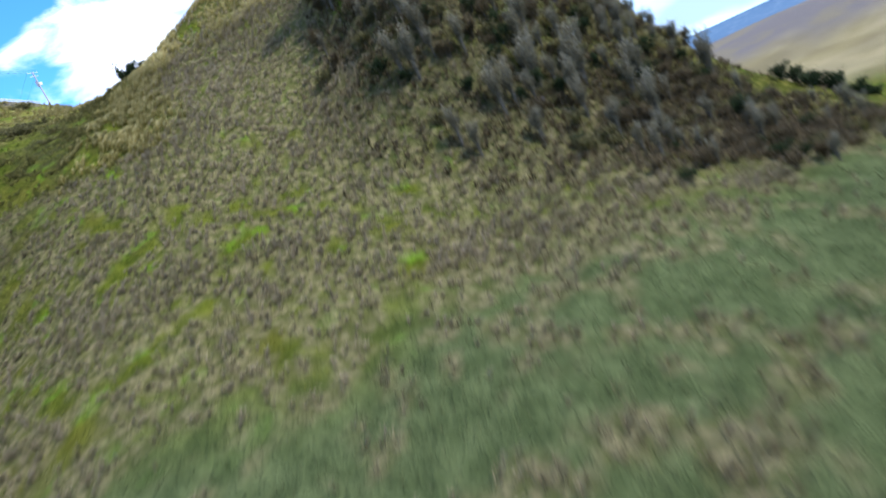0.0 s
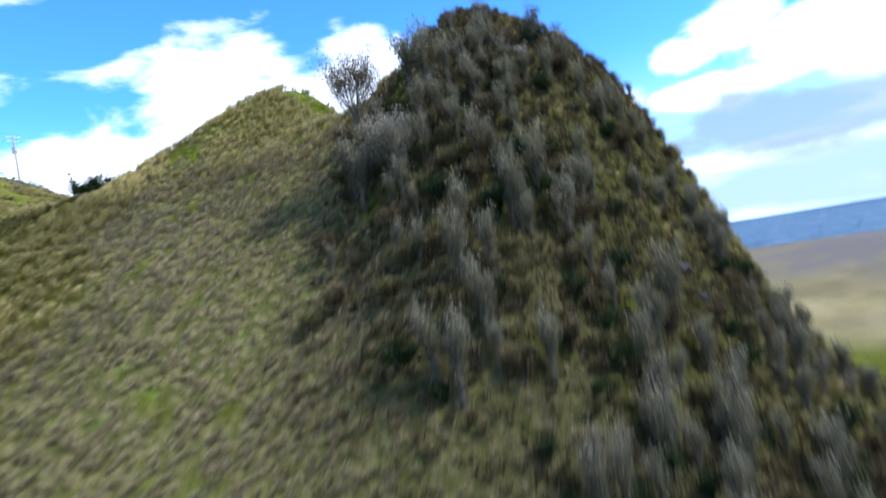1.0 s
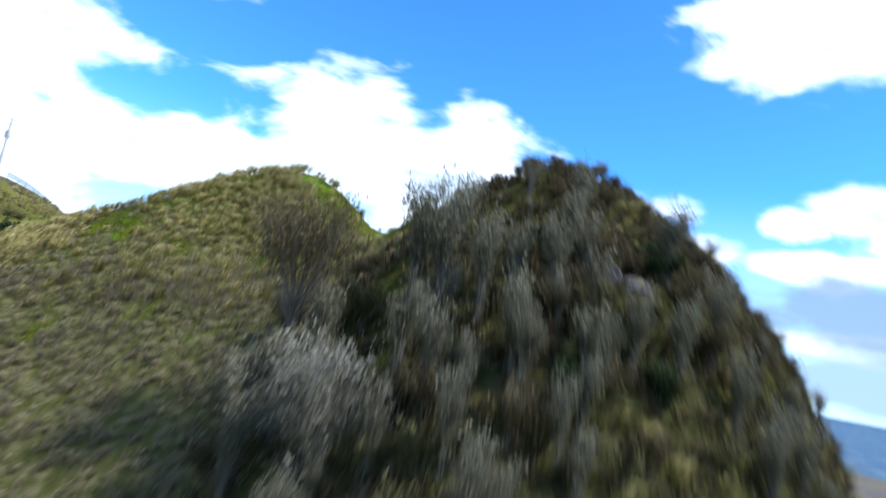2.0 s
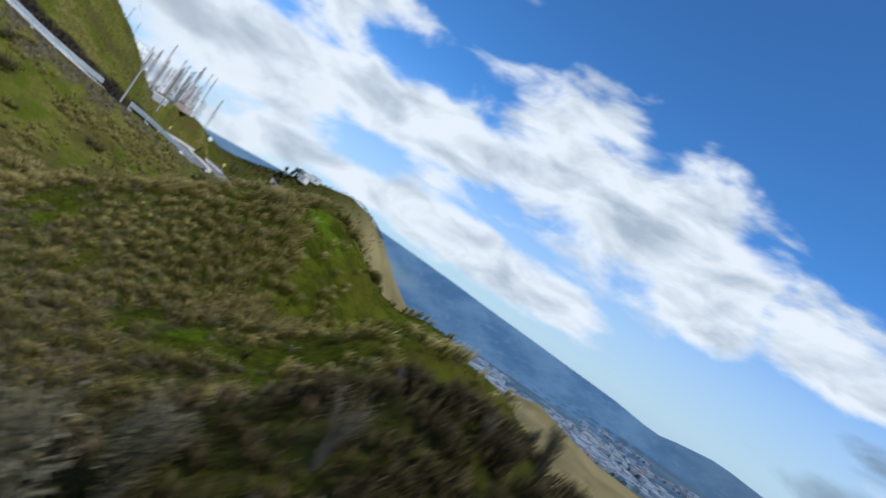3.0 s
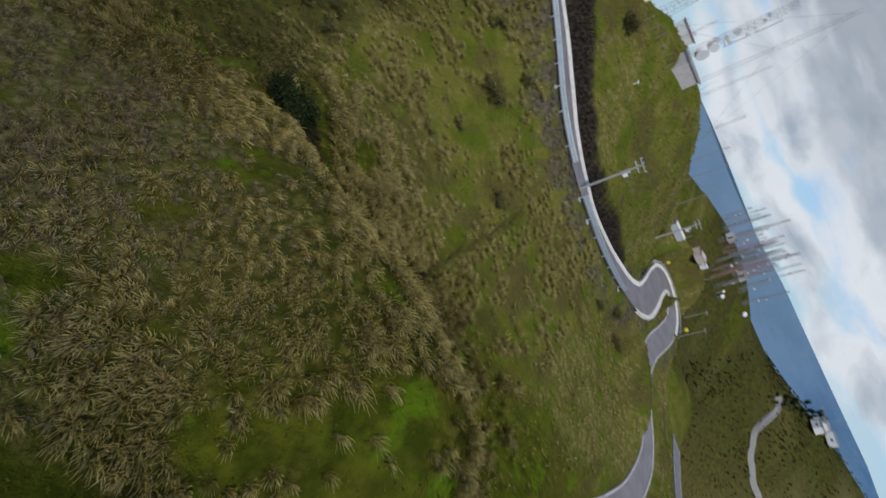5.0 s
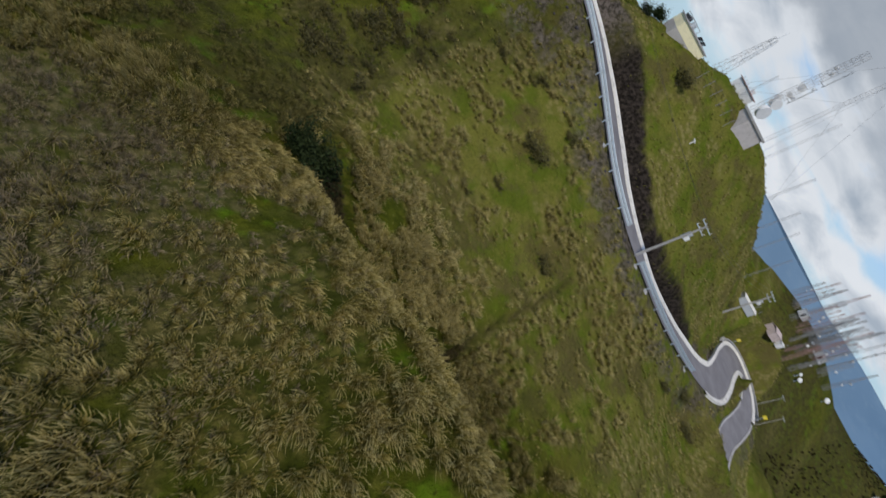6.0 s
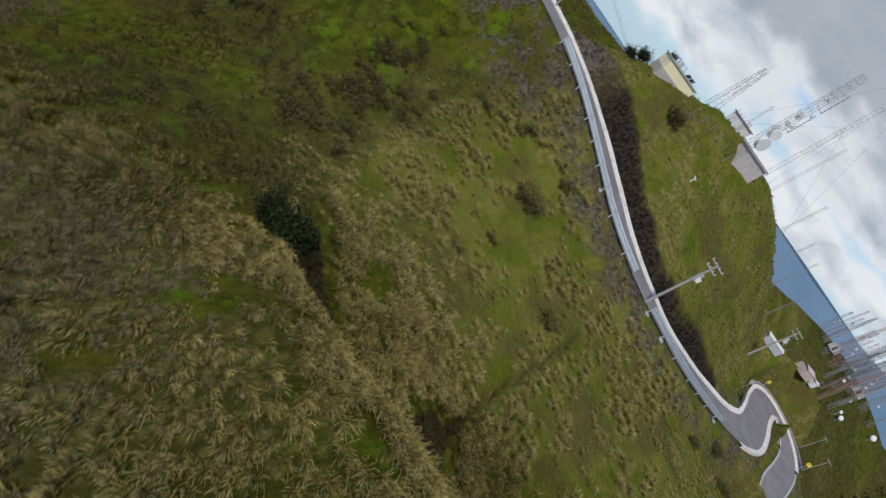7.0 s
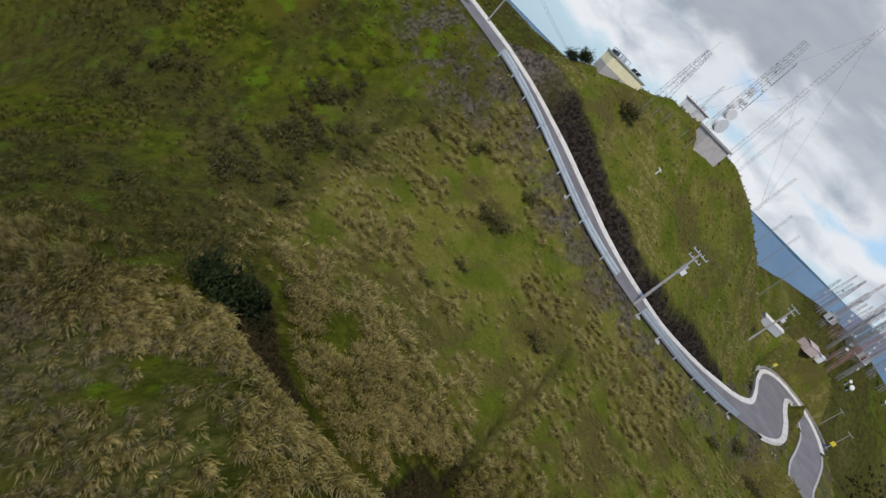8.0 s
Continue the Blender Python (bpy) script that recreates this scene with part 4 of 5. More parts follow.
# ---- sheds below the second bend ----
def shed(x, y, turn, sx, sy, tall, wall_mat, roof_mat, pitch, label):
    s = thing("shed", pose(x, y, on_ground(x, y) - 0.3, 0, 0, turn) @ Matrix.Diagonal((0.62, 0.62, 0.62, 1)), label, "shed", "sheds on the shelf")
    part("wall", box(B(), sx, sy, tall + 0.3, Matrix(), 0.03), wall_mat, s)
    bm = B()
    h = tall + 0.3
    for side in (-1, 1):
        m = pose(0, side * sy / 4, h + pitch / 2 - 0.02, 0, 0, 0) @ Matrix.Rotation(-side * math.atan2(pitch, sy / 2), 4, "X")
        box(bm, sx + 0.5, math.hypot(sy / 2, pitch) + 0.3, 0.08, m)
    part("roof", bm, roof_mat, s)
    part("door", box(B(), 0.9, 0.06, 1.9, pose(sx * 0.2, -sy / 2, 0.3)), M_DARK, s, "dark doorway")
    part("window", box(B(), 0.9, 0.06, 0.7, pose(-sx * 0.25, -sy / 2, 1.2)), M_DARK, s, "dark window")
    return s


shed(-128.3, 144.6, -80, 7.0, 3.0, 2.0, M_GREYBOX, M_KERB, 0.4, "grey plastered shed with a dull metal roof")
shed(-134.0, 154.2, -60, 4.6, 4.0, 2.3, M_PINK, M_PINK, 0.6, "faded pink walled shed with a pale roof")
shed(-134.6, 157.2, -60, 2.0, 1.8, 1.9, M_WHITE, M_WHITE, 0.2, "small white cabin beside the pink shed")
plinth = thing("container", pose(-139.6, 161.8, on_ground(-139.6, 161.8) - 0.5, 0, 0, -40), "white box container standing on a grey concrete plinth", "container")
part("plinth", box(B(), 3.6, 3.2, 1.0, Matrix(), 0.04), M_CONCRETE, plinth, "grey concrete plinth")
part("body", box(B(), 2.4, 1.7, 1.6, pose(0, 0, 1.0), 0.04), M_WHITE, plinth)
part("lid", box(B(), 2.5, 1.8, 0.08, pose(0, 0, 2.6)), M_WHITE, plinth)

# ---- the crowd of masts on the next hill ----
g = random.Random(4)
for k in range(50):
    u, w = g.gauss(0, 8), g.gauss(0, 10)
    x, y = -240 + 0.5 * u - 0.6 * w, 211 + 0.87 * u + 0.5 * w
    tall = g.choice((8, 10, 12, 14, 16, 18, 22))
    t = mast(x, y, tall, g.uniform(0.7, 1.6), g.uniform(0.3, 0.6), max(6, tall // 2), 0.065, "tall lattice radio mast in the crowded mast field", legs=g.choice((3, 4)),
             group="mast field", material=g.choice((M_MAST, M_MAST, M_RED)))
    for j in range(g.choice((0, 0, 1, 1, 2))):
        dish(t, pose(0, 0, tall * g.uniform(0.3, 0.95), 0, 0, g.uniform(-120, 60)) @ pose(0, 0.9, 0), g.uniform(0.3, 0.5), "white drum antenna")
for x, y, r in ((-225.6, 217.6, 0.9), (-226.6, 216.2, 0.6), (-236, 234, 1.1)):
    d = thing("satellite_dish", pose(x, y, on_ground(x, y)), "white satellite dish on a short steel stand", "satellite dish", "dishes by the masts")
    part("stand", rod(B(), (0, 0, -0.3), (0, 0, 2.0), 0.15), M_STEEL, d)
    bm = B()
    bmesh.ops.create_uvsphere(bm, u_segments=18, v_segments=9, radius=r, matrix=pose(0.3, 0, 2.2, 0, 60, 0) @ Matrix.Diagonal((1, 1, 0.35, 1)))
    part("bowl", bm, M_WHITE, d, smooth_faces=True)
for x, y, sx in ((-240, 219, 3), (-243, 203, 3)):
    b = thing("mast_cabin", pose(x, y, on_ground(x, y) - 0.3, 0, 0, g.uniform(0, 60)), "small white flat-roofed cabin among the masts", "cabin", "cabins in the mast field")
    part("wall", box(B(), sx, 3.2, 2.9), M_WHITE, b)
    part("roof", box(B(), sx + 0.4, 3.6, 0.2, pose(0, 0, 2.9)), M_GREYBOX, b)
    part("door", box(B(), 0.9, 0.05, 2.0, pose(0.8, -1.61, 0.3)), M_DARK, b)
for x, y in ((-148, 152), (-152, 160)):
    b = thing("white_cabin", pose(x, y, on_ground(x, y) - 0.3, 0, 0, 20), "small white cabin on the back of the hill", "cabin")
    part("wall", box(B(), 3.4, 2.8, 2.5), M_WHITE, b)
    part("roof", box(B(), 3.8, 3.2, 0.2, pose(0, 0, 2.5)), M_WHITE, b)
for x, y, tall in ((-131, 121, 15), (-135, 129, 13), (-139, 135, 12), (-146, 141, 14), (-157, 150, 17), (-164, 161, 15), (-172, 166, 16), (-180, 178, 16), (-190, 186, 18)):
    mast(x, y, tall, 0.4, 0.3, tall, 0.025, "thin guyed aerial mast behind the hill's crest", legs=3, group="thin masts")

# ---- a pickup parked where the road tops out ----
truck = thing("pickup_truck", road_frame(at_y(75.5), 0.9) @ pose(0, 0, 0.06, 0, 0, 180), "grey pickup truck parked on the road at the top", "truck")
bm = box(B(), 1.8, 4.9, 0.6, pose(0, 0, 0.5), 0.1)
part("body", bm, M_GREYBOX, truck)
cab = part("cab", box(B(), 1.65, 2.0, 0.7, pose(0, 0.3, 1.1), 0.14), M_GREYBOX, truck)
part("rear_window", box(B(), 1.35, 0.05, 0.42, pose(0, -0.69, 1.24)), M_DARK, cab)
part("windscreen", box(B(), 1.35, 0.05, 0.45, pose(0, 1.29, 1.22)), M_DARK, cab)
part("tailgate", box(B(), 1.6, 0.06, 0.45, pose(0, -2.46, 0.6), 0.02), M_WHITE, truck, "pale tailgate")
for sx in (-0.85, 0.85):
    for sy in (-1.5, 1.5):
        tyre = part("wheel", rod(B(), (sx - 0.12, sy, 0.38), (sx + 0.12, sy, 0.38), 0.38, seg=16), M_BLACK, truck, "black tyre")
        part("rim", rod(B(), (sx - 0.13, sy, 0.38), (sx + 0.13, sy, 0.38), 0.2, seg=12), M_STEEL, tyre)


# ---- shrubs and trees ----
def foliage(name, limbs, leaves, reach, tall, leaf, material, seed, upright=0.6, trunk=0.0):
    """A bush of forked stems with many small leaves on its twigs: a stem mesh and a crown mesh."""
    g = np.random.default_rng(seed)
    bm = B()
    ends = []
    for k in range(limbs):
        a = g.uniform(0, 2 * np.pi)
        out = np.array([np.cos(a), np.sin(a), 0]) * reach * np.sqrt(g.uniform(0.05, 1))
        top = out * 0.85 + np.array([0, 0, trunk + (tall - trunk) * (g.uniform(0.6, 1) - 0.35 * (1 - upright) * np.linalg.norm(out) / reach)])
        root = np.array([out[0] * 0.12, out[1] * 0.12, -0.15]) if trunk < 3 else np.array([0, 0, trunk * g.uniform(0.7, 1.0)])
        thick = tall - trunk
        knee = root * 0.5 + top * 0.5 + np.r_[-out[:2] * 0.25, 0] + np.array([0, 0, trunk * 0.3])
        if trunk >= 3:
            knee = root * 0.5 + top * 0.5 + np.r_[out[:2] * 0.12, -0.2]
        rod(bm, root, knee, 0.006 * thick + 0.008, 0.005 * thick, 4)
        rod(bm, knee, top, 0.005 * thick, 0.003, 3)
        for j in range(3):
            b = knee + (top - knee) * g.uniform(0.1, 0.7)
            t = b + (top - knee) * g.uniform(0.25, 0.6) + g.normal(0, 0.14 * reach, 3)
            rod(bm, b, t, 0.003 * thick, 0.003, 3)
            ends.append((b, t))
        ends.append((knee, top))
        if trunk < 0.5:
            ends.extend([(root, knee), (knee, top)])
    if trunk >= 3:
        rod(bm, (0, 0, -0.3), (0, 0, trunk), 0.13, 0.08, 8)
    ends = np.array(ends)
    pick = g.integers(0, len(ends), leaves)
    f = g.uniform(0.05, 1.08, leaves)[:, None]
    p = ends[pick, 0] * (1 - f) + ends[pick, 1] * f + g.normal(0, 0.08 * tall ** 0.5 * reach ** 0.5, (leaves, 3))
    d = ends[pick, 1] - ends[pick, 0]
    d = d / np.linalg.norm(d, axis=1)[:, None] * upright + g.normal(0, 0.6, (leaves, 3))
    d /= np.linalg.norm(d, axis=1)[:, None]
    s = np.cross(d, g.normal(0, 1, (leaves, 3)))
    s /= np.linalg.norm(s, axis=1)[:, None]
    n = leaf * g.uniform(0.6, 1.4, leaves)[:, None]
    v = np.stack([p + s * n * 0.22, p + d * n, p - s * n * 0.22], 1).reshape(-1, 3)
    me = bpy.data.meshes.new(name + "_stems")
    bm.to_mesh(me)
    bm.free()
    me.materials.append(M_TWIG)
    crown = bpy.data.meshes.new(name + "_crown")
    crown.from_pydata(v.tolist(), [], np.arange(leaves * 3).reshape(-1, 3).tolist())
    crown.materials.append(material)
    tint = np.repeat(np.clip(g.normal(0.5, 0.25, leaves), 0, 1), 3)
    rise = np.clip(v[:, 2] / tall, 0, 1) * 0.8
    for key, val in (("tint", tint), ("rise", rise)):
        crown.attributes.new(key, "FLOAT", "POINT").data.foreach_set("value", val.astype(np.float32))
    return me, crown


def plant(name, kind, x, y, scale, turn, label, category, group="", sink=0.0):
    t = thing(name, pose(x, y, on_ground(x, y) - sink, 0, 0, turn) @ Matrix.Diagonal((scale, scale, scale, 1)), label, category, group)
    for key, me in zip(("stem" if category != "tree" else "trunk", "crown"), kind):
        ob = new(key, me)
        ob.parent = t
    return t


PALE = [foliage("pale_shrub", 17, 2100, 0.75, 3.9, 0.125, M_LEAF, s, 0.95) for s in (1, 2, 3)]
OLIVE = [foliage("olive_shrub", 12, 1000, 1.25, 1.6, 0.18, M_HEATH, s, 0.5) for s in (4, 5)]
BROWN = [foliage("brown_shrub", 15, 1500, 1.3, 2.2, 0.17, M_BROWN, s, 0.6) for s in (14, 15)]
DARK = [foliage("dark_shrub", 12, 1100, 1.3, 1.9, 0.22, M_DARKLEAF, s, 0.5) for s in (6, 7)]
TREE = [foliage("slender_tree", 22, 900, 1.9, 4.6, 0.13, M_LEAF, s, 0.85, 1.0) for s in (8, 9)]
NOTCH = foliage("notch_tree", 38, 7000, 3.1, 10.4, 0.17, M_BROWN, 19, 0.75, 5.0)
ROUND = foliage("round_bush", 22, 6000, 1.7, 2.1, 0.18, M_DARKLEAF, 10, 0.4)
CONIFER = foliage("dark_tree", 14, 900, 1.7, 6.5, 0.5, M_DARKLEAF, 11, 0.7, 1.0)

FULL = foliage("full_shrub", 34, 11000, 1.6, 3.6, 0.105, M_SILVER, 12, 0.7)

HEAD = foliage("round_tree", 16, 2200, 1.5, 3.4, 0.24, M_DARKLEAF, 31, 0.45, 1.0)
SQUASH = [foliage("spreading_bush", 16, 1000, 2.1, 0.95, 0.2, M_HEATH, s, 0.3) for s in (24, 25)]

SORTS = {
    "pale_shrub": (PALE, "twiggy grey-green shrub with pale leaf tips"),
    "dark_shrub": (DARK, "dense dark green shrub on the knoll"),
    "olive_shrub": (OLIVE, "low olive-green shrub among dry grass"),
    "brown_shrub": (BROWN, "half-bare brown shrub among the scrub"),
}
g = random.Random(21)
count = 0
while count < 470:
    x, y = g.uniform(-18, 27), g.uniform(56, 104)
    q = (((x - 5) / 19) ** 2 + ((y - 78) / 18) ** 2)
    if g.random() > math.exp(-q * q * 1.1) or float(grain(np.array([x]), np.array([y]), 6, 81)[0]) < 0.3:
        continue
    name = g.choice(("pale_shrub", "pale_shrub", "pale_shrub", "pale_shrub", "brown_shrub", "brown_shrub", "dark_shrub", "olive_shrub", "olive_shrub"))
    if y > 85 and g.random() < 0.75:
        name = "brown_shrub"
    kinds, label = SORTS[name]
    plant(name, g.choice(kinds), x, y, g.uniform(0.65, 1.2) * (0.5 if y > 84 else 1.3 if name == "pale_shrub" and y < 72 else 1), g.uniform(0, 360), label, "shrub", "shrubs on the knoll", 0.1)
    count += 1
plant("pale_shrub", FULL, -10.9, 75.6, 1.6, 30, "full pale grey-green shrub with silvery leaf tips", "shrub", "shrubs on the knoll")
plant("pale_shrub", PALE[1], -1.2, 69.2, 1.45, 80, "tall narrow pale shrub on the knoll's face", "shrub", "shrubs on the knoll")
plant("pale_shrub", PALE[2], -9.0, 80.5, 1.8, 10, "tall pale shrub at the knoll's edge", "shrub", "shrubs on the knoll")
plant("pale_shrub", PALE[0], -7.4, 79.4, 1.7, 40, "tall pale shrub at the knoll's edge", "shrub", "shrubs on the knoll")
for x, y, k in ((-8.2, 77.4, 1.3), (-6.6, 76.2, 1.15), (-7.8, 74.6, 1.05), (-5.4, 78.6, 1.35), (-5.0, 74.4, 1.1), (-3.4, 76.8, 1.2), (-3.6, 72.6, 1.1)):
    plant("pale_shrub", g.choice(PALE), x, y, k, g.uniform(0, 360), "tall narrow pale shrub leafy down to its foot", "shrub", "shrubs on the knoll")
plant("tree", NOTCH, -13.9, 78.5, 1.0, 0, "small slender half-bare tree standing in the notch", "tree")
for x, y in ((-14.6, 76.6), (-13.0, 77.2), (-15.4, 78), (-12.4, 78.6), (-13.8, 75.6)):
    plant("pale_shrub", g.choice(PALE), x, y, g.uniform(1.1, 1.5), g.uniform(0, 360), "pale twiggy shrub round the slender tree", "shrub", "shrubs on the knoll")
for x, y in ((8, 83), (12.5, 80), (15, 76), (5, 88), (19, 78), (-5, 86)):
    plant("tree", TREE[1], x, y, g.uniform(0.45, 0.65), g.uniform(0, 360), "small thin tree on the knoll's flank", "tree", "thin trees")
plant("round_bush", ROUND, -50.9, 91.0, 1.75, 0, "round dark evergreen bush in the hollow", "bush", sink=1.1)
for k in range(190):
    x, y = g.uniform(-84, -46), g.uniform(46, 126)
    if near_road(x, y)[0][0] < HALF + 2 or (y > 92 and g.random() < 0.75) or float(grain(np.array([x]), np.array([y]), 9, 82)[0]) < 0.56:
        continue
    plant("low_bush", g.choice(SQUASH), x, y, g.uniform(0.5, 1.2), g.uniform(0, 360), "low brown-green bush in the hollow below the road", "bush", "low bushes", 0.15)
for x, y, s in ((-65, 79.6, 1.1), (-66.5, 81, 0.8), (-72, 80.4, 1.2), (-73.5, 82, 0.9), (-65.3, 86, 0.9), (-77.5, 77, 0.9), (-91.2, 139, 0.8), (-68, 84, 0.7), (-70.5, 79, 0.8), (-86, 134, 0.7), (-90.5, 144, 0.8)):
    plant("low_bush", g.choice(SQUASH), x, y, s * 1.3, g.uniform(0, 360), "low dark brown-green bush in the hollow below the road", "bush", "low bushes", 0.15)
for x, y, r, n in ((-73, 83, 5.5, 22), (-79, 78, 5, 16), (-68, 77, 4, 12), (-83.5, 93, 1.5, 3), (-83, 100.5, 1.2, 2)):
    for k in range(n):
        plant("low_bush", g.choice(SQUASH), x + g.gauss(0, r * 0.5), y + g.gauss(0, r * 0.5), g.uniform(0.35, 0.9), g.uniform(0, 360), "low dark brown-green bush in the hollow below the road", "bush", "low bushes", 0.15)
plant("bush", OLIVE[0], -100.6, 101.0, 1.6, 0, "dark upright bush below the summit house", "bush")
for x, y, s in ((-104.5, 90.5, 0.55), (-105.5, 91.8, 0.6), (-107.5, 94.2, 0.45)):
    plant("tree", HEAD, x, y, s * 1.5, g.uniform(0, 360), "dark round-headed tree behind the crest", "tree", "trees on the summit", 1.2)
for k in range(26):
    t = k / 25
    x, y = -252 - 20 * t + g.gauss(0, 2), 292 + 34 * t + g.gauss(0, 2)
    plant("tree", CONIFER, x, y, g.uniform(0.45, 0.8), g.uniform(0, 360), "dark tree in the row on the far crest", "tree", "trees on the far crest")
for x, y in ((-268, 322), (-272, 326), (-265, 330), (-262, 318)):
    b = thing("white_house", pose(x, y, on_ground(x, y) - 0.5, 0, 0, g.uniform(0, 40)), "small white house on the far hilltop", "house", "houses on the far hill")
    part("wall", box(B(), 6, 5, 4.0), M_WHITE, b)
    part("roof", box(B(), 6.5, 5.5, 0.3, pose(0, 0, 4.0)), M_CONCRETE, b)
    part("window", box(B(), 1.2, 0.05, 1.0, pose(1, -2.51, 1.6)), M_DARK, b)
for k in range(14):
    x, y = 32.5 + 0.75 * k + g.gauss(0, 0.5), 74.3 + 0.2 * k + g.gauss(0, 0.7)
    plant("dark_shrub", g.choice(DARK), x, y, g.uniform(0.8, 1.35), g.uniform(0, 360), "dark shrub in the row along the slope's edge", "shrub", "hedge row")
for k in range(84):
    x, y = g.gauss(22, 7), g.gauss(60, 6)
    name = g.choice(("dark_shrub", "brown_shrub", "brown_shrub", "olive_shrub", "pale_shrub"))
    plant(name, g.choice(SORTS[name][0]), x, y, g.uniform(0.55, 1.0), g.uniform(0, 360), "low shrub on the skirt of the knoll", "shrub", "shrubs on the skirt", 0.15)


# ---- rocks ----
def rock(x, y, size, seed, label):
    r = random.Random(seed)
    bm = B()
    bmesh.ops.create_icosphere(bm, subdivisions=3 if size > 0.4 else 2, radius=size, matrix=Matrix.Diagonal((r.uniform(1, 1.4), r.uniform(0.7, 1.0), r.uniform(0.5, 0.8), 1)))
    for v in bm.verts:
        v.co *= 1 + 0.4 * noise.noise(v.co * 1.3 / size + Vector((seed, 0, 0))) + 0.2 * noise.noise(v.co * 3.7 / size + Vector((0, seed, 0)))
    ob = part("rock", bm, M_ROCK)
    ob.matrix_world = pose(x, y, on_ground(x, y) - size * 0.12, r.uniform(-20, 20), r.uniform(-20, 20), r.uniform(0, 360))
    return tagged(ob, label, "rock", "bare rocks")


for k, (x, y, s) in enumerate(((-1.6, 82.0, 0.7), (-0.3, 81.8, 0.8), (1.0, 82.1, 0.65), (10.2, 75.6, 0.6), (10.9, 74.6, 0.5), (4.3, 62.4, 0.35), (-3, 78.5, 0.5), (-8.4, 98, 0.5), (-8.7, 101, 0.6), (-11.7, 105, 0.5), (-10.9, 96.4, 0.35), (-11.3, 98.9, 0.4), (-9.4, 99.2, 0.35))):
    rock(x, y, s, k, "grey weathered rock showing through the scrub")
for k in range(48):
    s = at_y(82 + 1.2 * k)
    m = road_frame(s + g.uniform(-1, 1), HALF + g.uniform(1.6, 5.2)).translation
    rock(m.x, m.y, g.uniform(0.1, 0.3), 30 + k, "loose grey stone beside the road")


# ---- grass ----
def tussocks(name, x, y, tall, blades, width, spread, material, seed, wind=0.3, shift=0.0):
    """Clumps of bent blades on the ground at x, y as one mesh: every blade is a pointed strip bent in the middle."""
    g = np.random.default_rng(seed)
    n = len(x)
    m = n * blades
    tall = np.full(n, tall) if np.isscalar(tall) else tall
    base = np.repeat(np.stack([x, y, height(x, y) - 0.04], 1), blades, 0)
    h = np.repeat(tall, blades) * g.uniform(0.55, 1.15, m)
    a = g.uniform(0, 2 * np.pi, m)
    out = np.stack([np.cos(a), np.sin(a), 0 * a], 1)
    side = np.stack([-np.sin(a), np.cos(a), 0 * a], 1) * (width * g.uniform(0.7, 1.4, m) / 2)[:, None]
    far = g.uniform(0.1, 1.0, m)
    gust = np.repeat(0.9 + 2.6 * (grain(x, y, 9, 62, 2) - 0.5), blades) - 0.64
    lean = out * (far * spread)[:, None] + np.stack([np.cos(gust), np.sin(gust), 0 * gust], 1) * wind
    up = np.array([0, 0, 1.0])
    root = base + out * (g.uniform(0, 0.25, m) * np.repeat(tall, blades))[:, None]
    mid = root + (up * 0.6 + lean * 0.35) * h[:, None]
    tip = root + (up * (1.0 - 0.3 * far)[:, None] + lean * 1.0) * h[:, None]
    v = np.stack([root, mid + side, tip, mid - side], 1).reshape(-1, 3)
    k = np.arange(m)[:, None] * 4
    me = bpy.data.meshes.new(name)
    me.vertices.add(m * 4)
    me.vertices.foreach_set("co", v.ravel().astype(np.float32))
    me.loops.add(m * 6)
    me.loops.foreach_set("vertex_index", np.concatenate([k + [0, 1, 3], k + [3, 1, 2]], 1).ravel().astype(np.int32))
    me.polygons.add(m * 2)
    me.polygons.foreach_set("loop_start", (np.arange(m)[:, None] * 6 + [0, 3]).ravel().astype(np.int32))
    me.update(calc_edges=True)
    me.materials.append(material)
    ob = new(name, me)
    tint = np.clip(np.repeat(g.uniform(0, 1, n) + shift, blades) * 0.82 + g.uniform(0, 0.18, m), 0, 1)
    point_values(ob, "tint", np.repeat(tint, 4))
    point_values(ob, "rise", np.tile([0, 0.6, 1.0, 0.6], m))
    return ob


def scatter(count, box, seed):
    g = np.random.default_rng(seed)
    return g.uniform(box[0], box[1], count), g.uniform(box[2], box[3], count), g.uniform(0, 1, count)


def off_road(x, y, gap=1.2):
    return near_road(x, y)[0] > HALF + gap + 3.4 * grain(x, y, 4, 97, 2)


spots = []
for box, count, seed in (((-90, 32, 14, 66), 9800, 1), ((-58, 24, 64, 130), 10400, 2), ((-88, -42, 66, 130), 7600, 3), ((-90, -55, 30, 70), 2400, 4), ((-60, -12, 86, 118), 2600, 15), ((-50, 20, 40, 90), 5200, 20)):
    x, y, u = scatter(count, box, seed)
    keep = (u < 0.05 + 0.95 * straw(x, y) ** 1.2) & off_road(x, y) & (u > 0.75 * scrub(x, y)) & (trench(x, y) < 0.06)
    spots.append(np.stack([x[keep], y[keep]]))
tx, ty = np.concatenate(spots, 1)
size = (0.4 + 0.85 * grain(tx, ty, 5, 61) * np.random.default_rng(5).uniform(0.5, 1.3, len(tx))) * 1.3
size = size * (1 - 0.3 * smooth(-56, -66, tx) - 0.3 * smooth(-44, -54, tx) * smooth(92, 84, ty))
rim = np.min(np.hypot(tx[:, None] - TRENCHES[0][0][None, ::3, 0], ty[:, None] - TRENCHES[0][0][None, ::3, 1]), 1)
size = size * (0.6 + 0.4 * smooth(1.2, 4.0, rim))
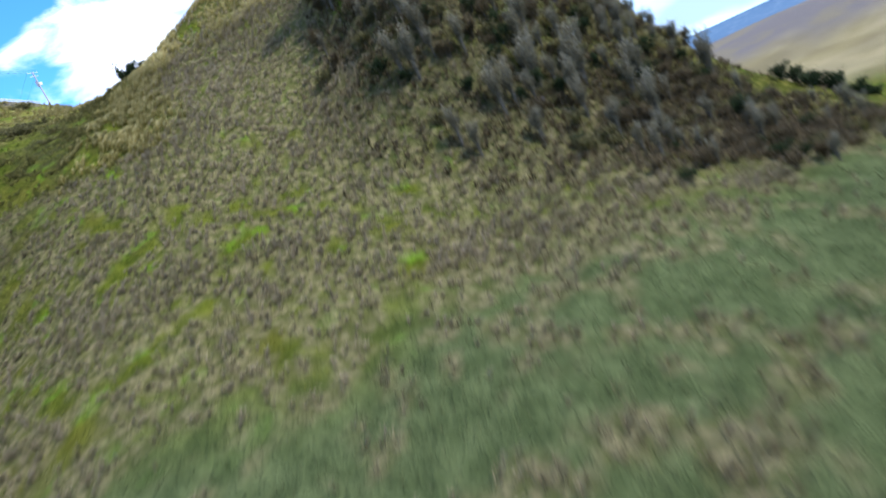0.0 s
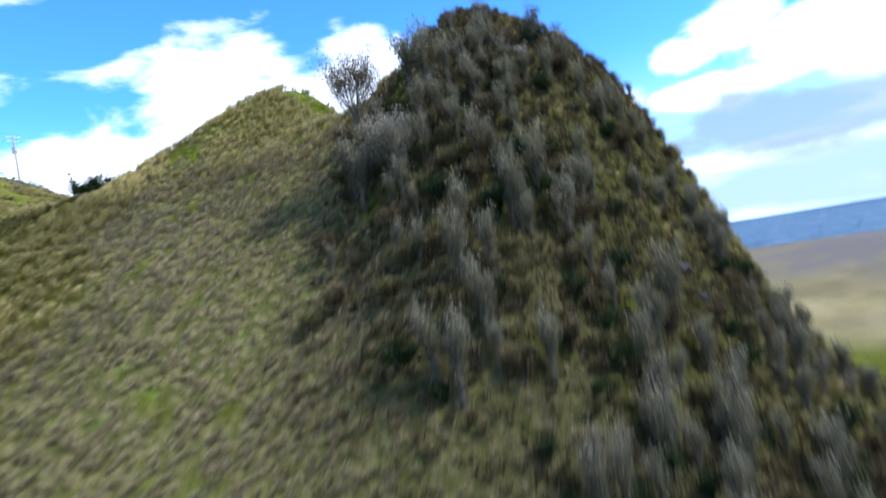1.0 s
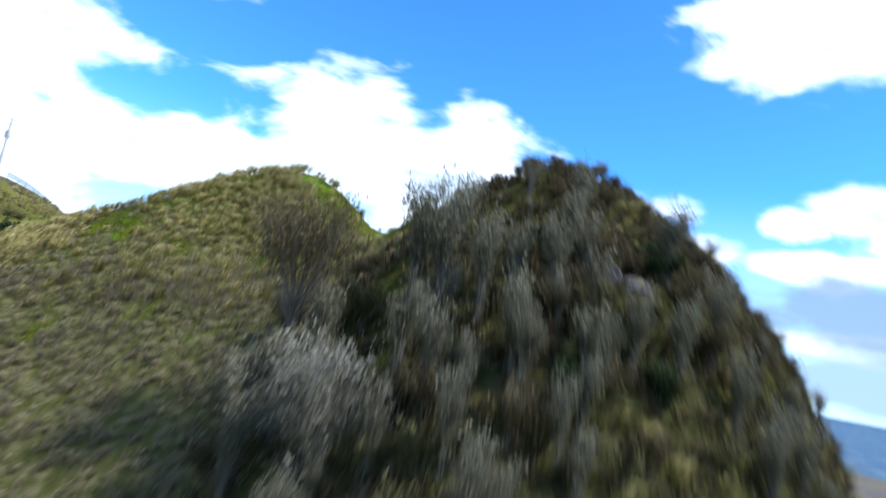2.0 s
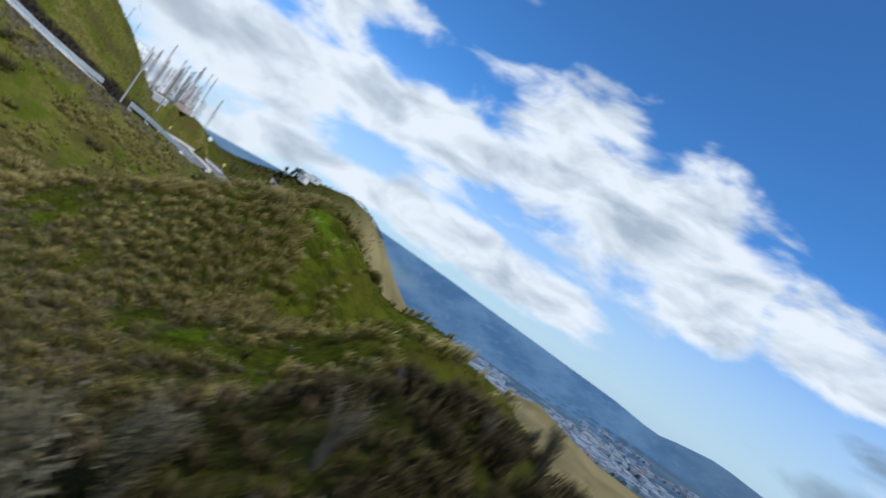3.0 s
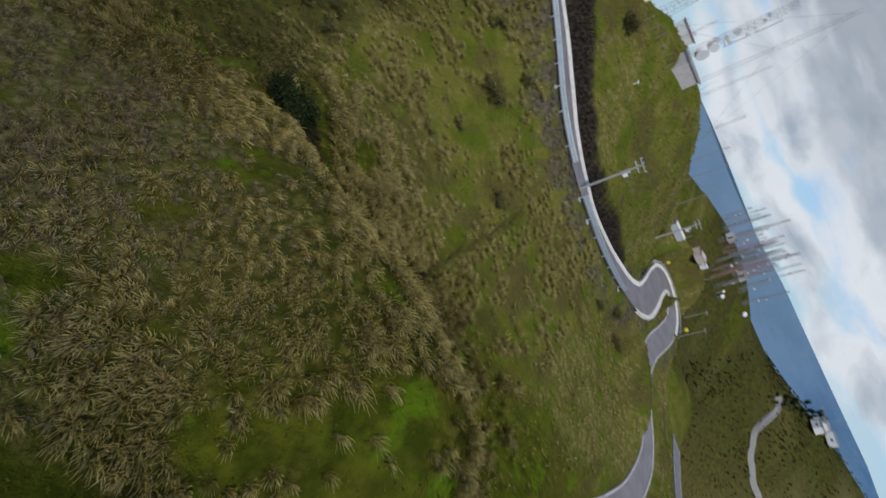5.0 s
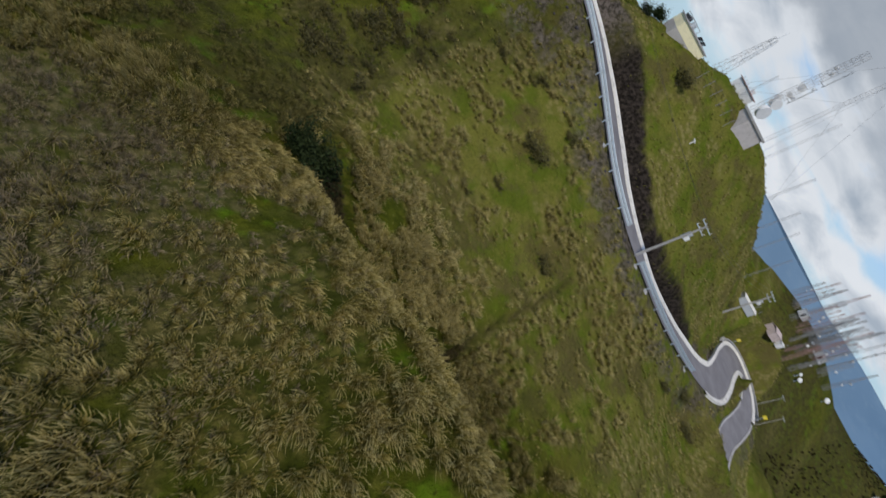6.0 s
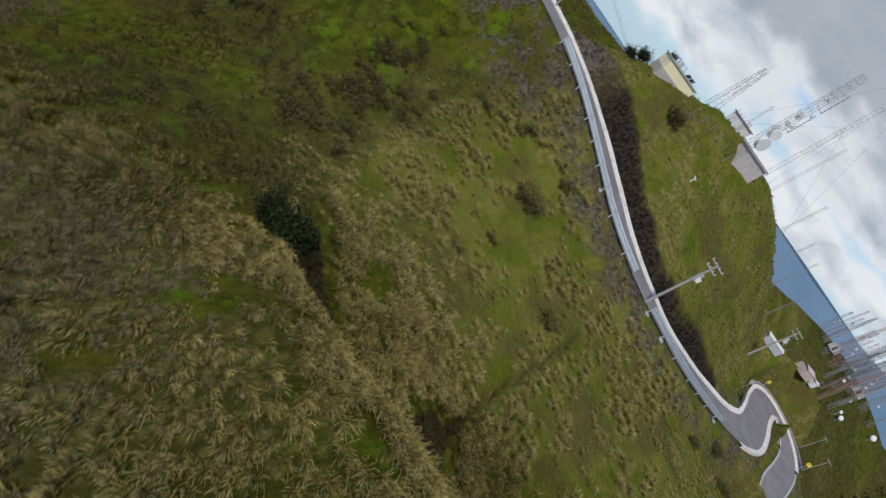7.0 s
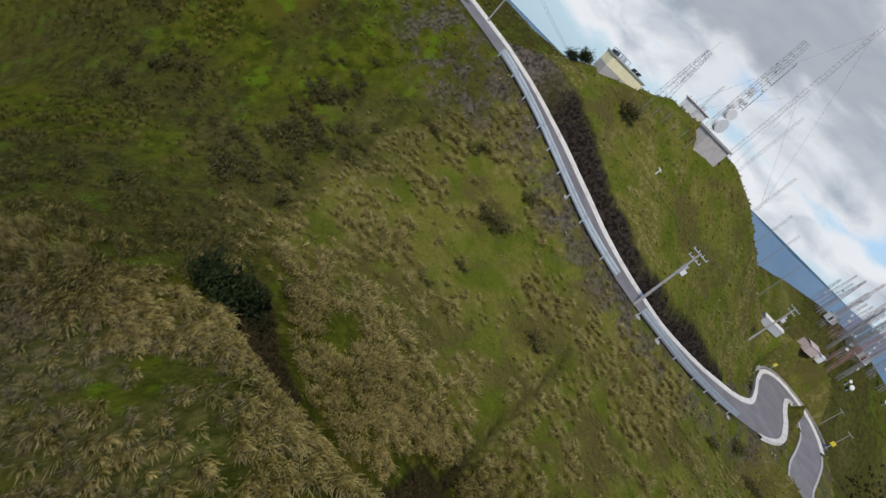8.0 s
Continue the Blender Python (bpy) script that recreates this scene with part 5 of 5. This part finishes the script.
# regional light and shade put into the tint: dome brighter, skirt darker
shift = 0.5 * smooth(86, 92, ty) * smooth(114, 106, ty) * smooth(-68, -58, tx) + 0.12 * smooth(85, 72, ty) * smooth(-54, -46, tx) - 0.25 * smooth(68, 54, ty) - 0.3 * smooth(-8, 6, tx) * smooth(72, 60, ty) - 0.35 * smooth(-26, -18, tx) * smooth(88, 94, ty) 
pale = bleached(tx, ty) > np.random.default_rng(6).uniform(0.1, 1.0, len(tx))
beyond = ~pale & (smooth(-56, -63, tx) * smooth(80, 87, ty) > np.random.default_rng(16).uniform(0.1, 1.0, len(tx)))
dull = ~pale & ~beyond & (smooth(-46, -53, tx) * smooth(94, 86, ty) > np.random.default_rng(17).uniform(0.1, 1.0, len(tx)))
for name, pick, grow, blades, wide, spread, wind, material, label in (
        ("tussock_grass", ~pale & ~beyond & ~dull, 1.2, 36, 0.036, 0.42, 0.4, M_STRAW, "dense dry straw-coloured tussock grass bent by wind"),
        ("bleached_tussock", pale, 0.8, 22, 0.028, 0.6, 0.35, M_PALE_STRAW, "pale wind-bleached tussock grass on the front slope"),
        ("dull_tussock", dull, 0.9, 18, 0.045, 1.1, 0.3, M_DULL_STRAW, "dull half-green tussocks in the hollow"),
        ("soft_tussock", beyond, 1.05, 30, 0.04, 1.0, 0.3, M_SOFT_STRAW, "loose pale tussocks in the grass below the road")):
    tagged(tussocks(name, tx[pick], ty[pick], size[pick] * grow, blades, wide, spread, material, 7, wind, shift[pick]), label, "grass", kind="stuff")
x, y, u = scatter(15000, (-88, 30, 14, 130), 8)
keep = (u > straw(x, y) * 0.8) & off_road(x, y)
lush = meadow_green(x, y) > 0.5
light = (x < -54) & (y > 84)
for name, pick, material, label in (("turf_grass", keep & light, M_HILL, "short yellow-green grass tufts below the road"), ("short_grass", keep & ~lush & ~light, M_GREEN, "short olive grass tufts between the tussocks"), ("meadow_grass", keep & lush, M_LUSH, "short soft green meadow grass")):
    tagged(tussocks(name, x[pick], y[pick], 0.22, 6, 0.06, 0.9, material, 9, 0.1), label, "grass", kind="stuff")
x, y, u = scatter(30000, (-135, -60, 60, 190), 10)
keep = off_road(x, y, 0.4) & ((x < -84) | (y > 128))
dry = straw(x, y)
for name, pick, material, label in (("slope_grass", keep & (u < 0.3) & (dry < 0.6), M_HILL, "rough olive grass on the slopes by the road"), ("slope_tussock", keep & (u < dry * 0.5), M_SOFT_STRAW, "scattered dry tussocks on the slopes by the road")):
    tagged(tussocks(name, x[pick], y[pick], 0.4, 8, 0.07, 0.9, material, 11, 0.2, 0.2), label, "grass", kind="stuff")
x, y, u = scatter(12000, (-60, 10, 122, 170), 12)
keep = (u < 0.15 + 0.7 * straw(x, y)) & off_road(x, y)
tagged(tussocks("back_slope_grass", x[keep], y[keep], 0.5, 7, 0.07, 0.9, M_STRAW, 13, 0.2), "dry tussock grass behind the crest", "grass", kind="stuff")
x, y, u = scatter(13000, (-18, 36, 52, 104), 14)
keep = u < scrub(x, y)
tagged(tussocks("scrub_grass", x[keep], y[keep], 1.0, 11, 0.08, 0.7, M_BROWN, 15, 0.15), "tall brown grass and scrub covering the knoll", "grass", kind="stuff")
x, y, u = scatter(9000, (-58, -43, 90, 112), 16)
keep = u < smooth(0.25, 0.7, trench(x, y))
tagged(tussocks("gully_brush", x[keep], y[keep], 0.5, 12, 0.06, 0.9, M_BRUSH, 17, 0.2), "dark brown brush choking the gully", "grass", kind="stuff")
x, y, u = scatter(9000, (-330, -195, 200, 420), 18)
az_s, r_s = np.degrees(np.arctan2(-x, y - 80)), np.hypot(x, y - 80)
keep = (u < 0.12 + 0.75 * smooth(0.42, 0.62, grain(x, y, 26, 98, 3))) & (az_s > 38 + 4 * (grain(x, y, 30, 99) - 0.5)) & (az_s < 54)
tagged(tussocks("hill_scrub", x[keep], y[keep], 1.0, 14, 0.22, 1.1, M_BRUSH, 19, 0.1), "dark scrub bushes scattered over the next hill", "shrubs", kind="stuff")
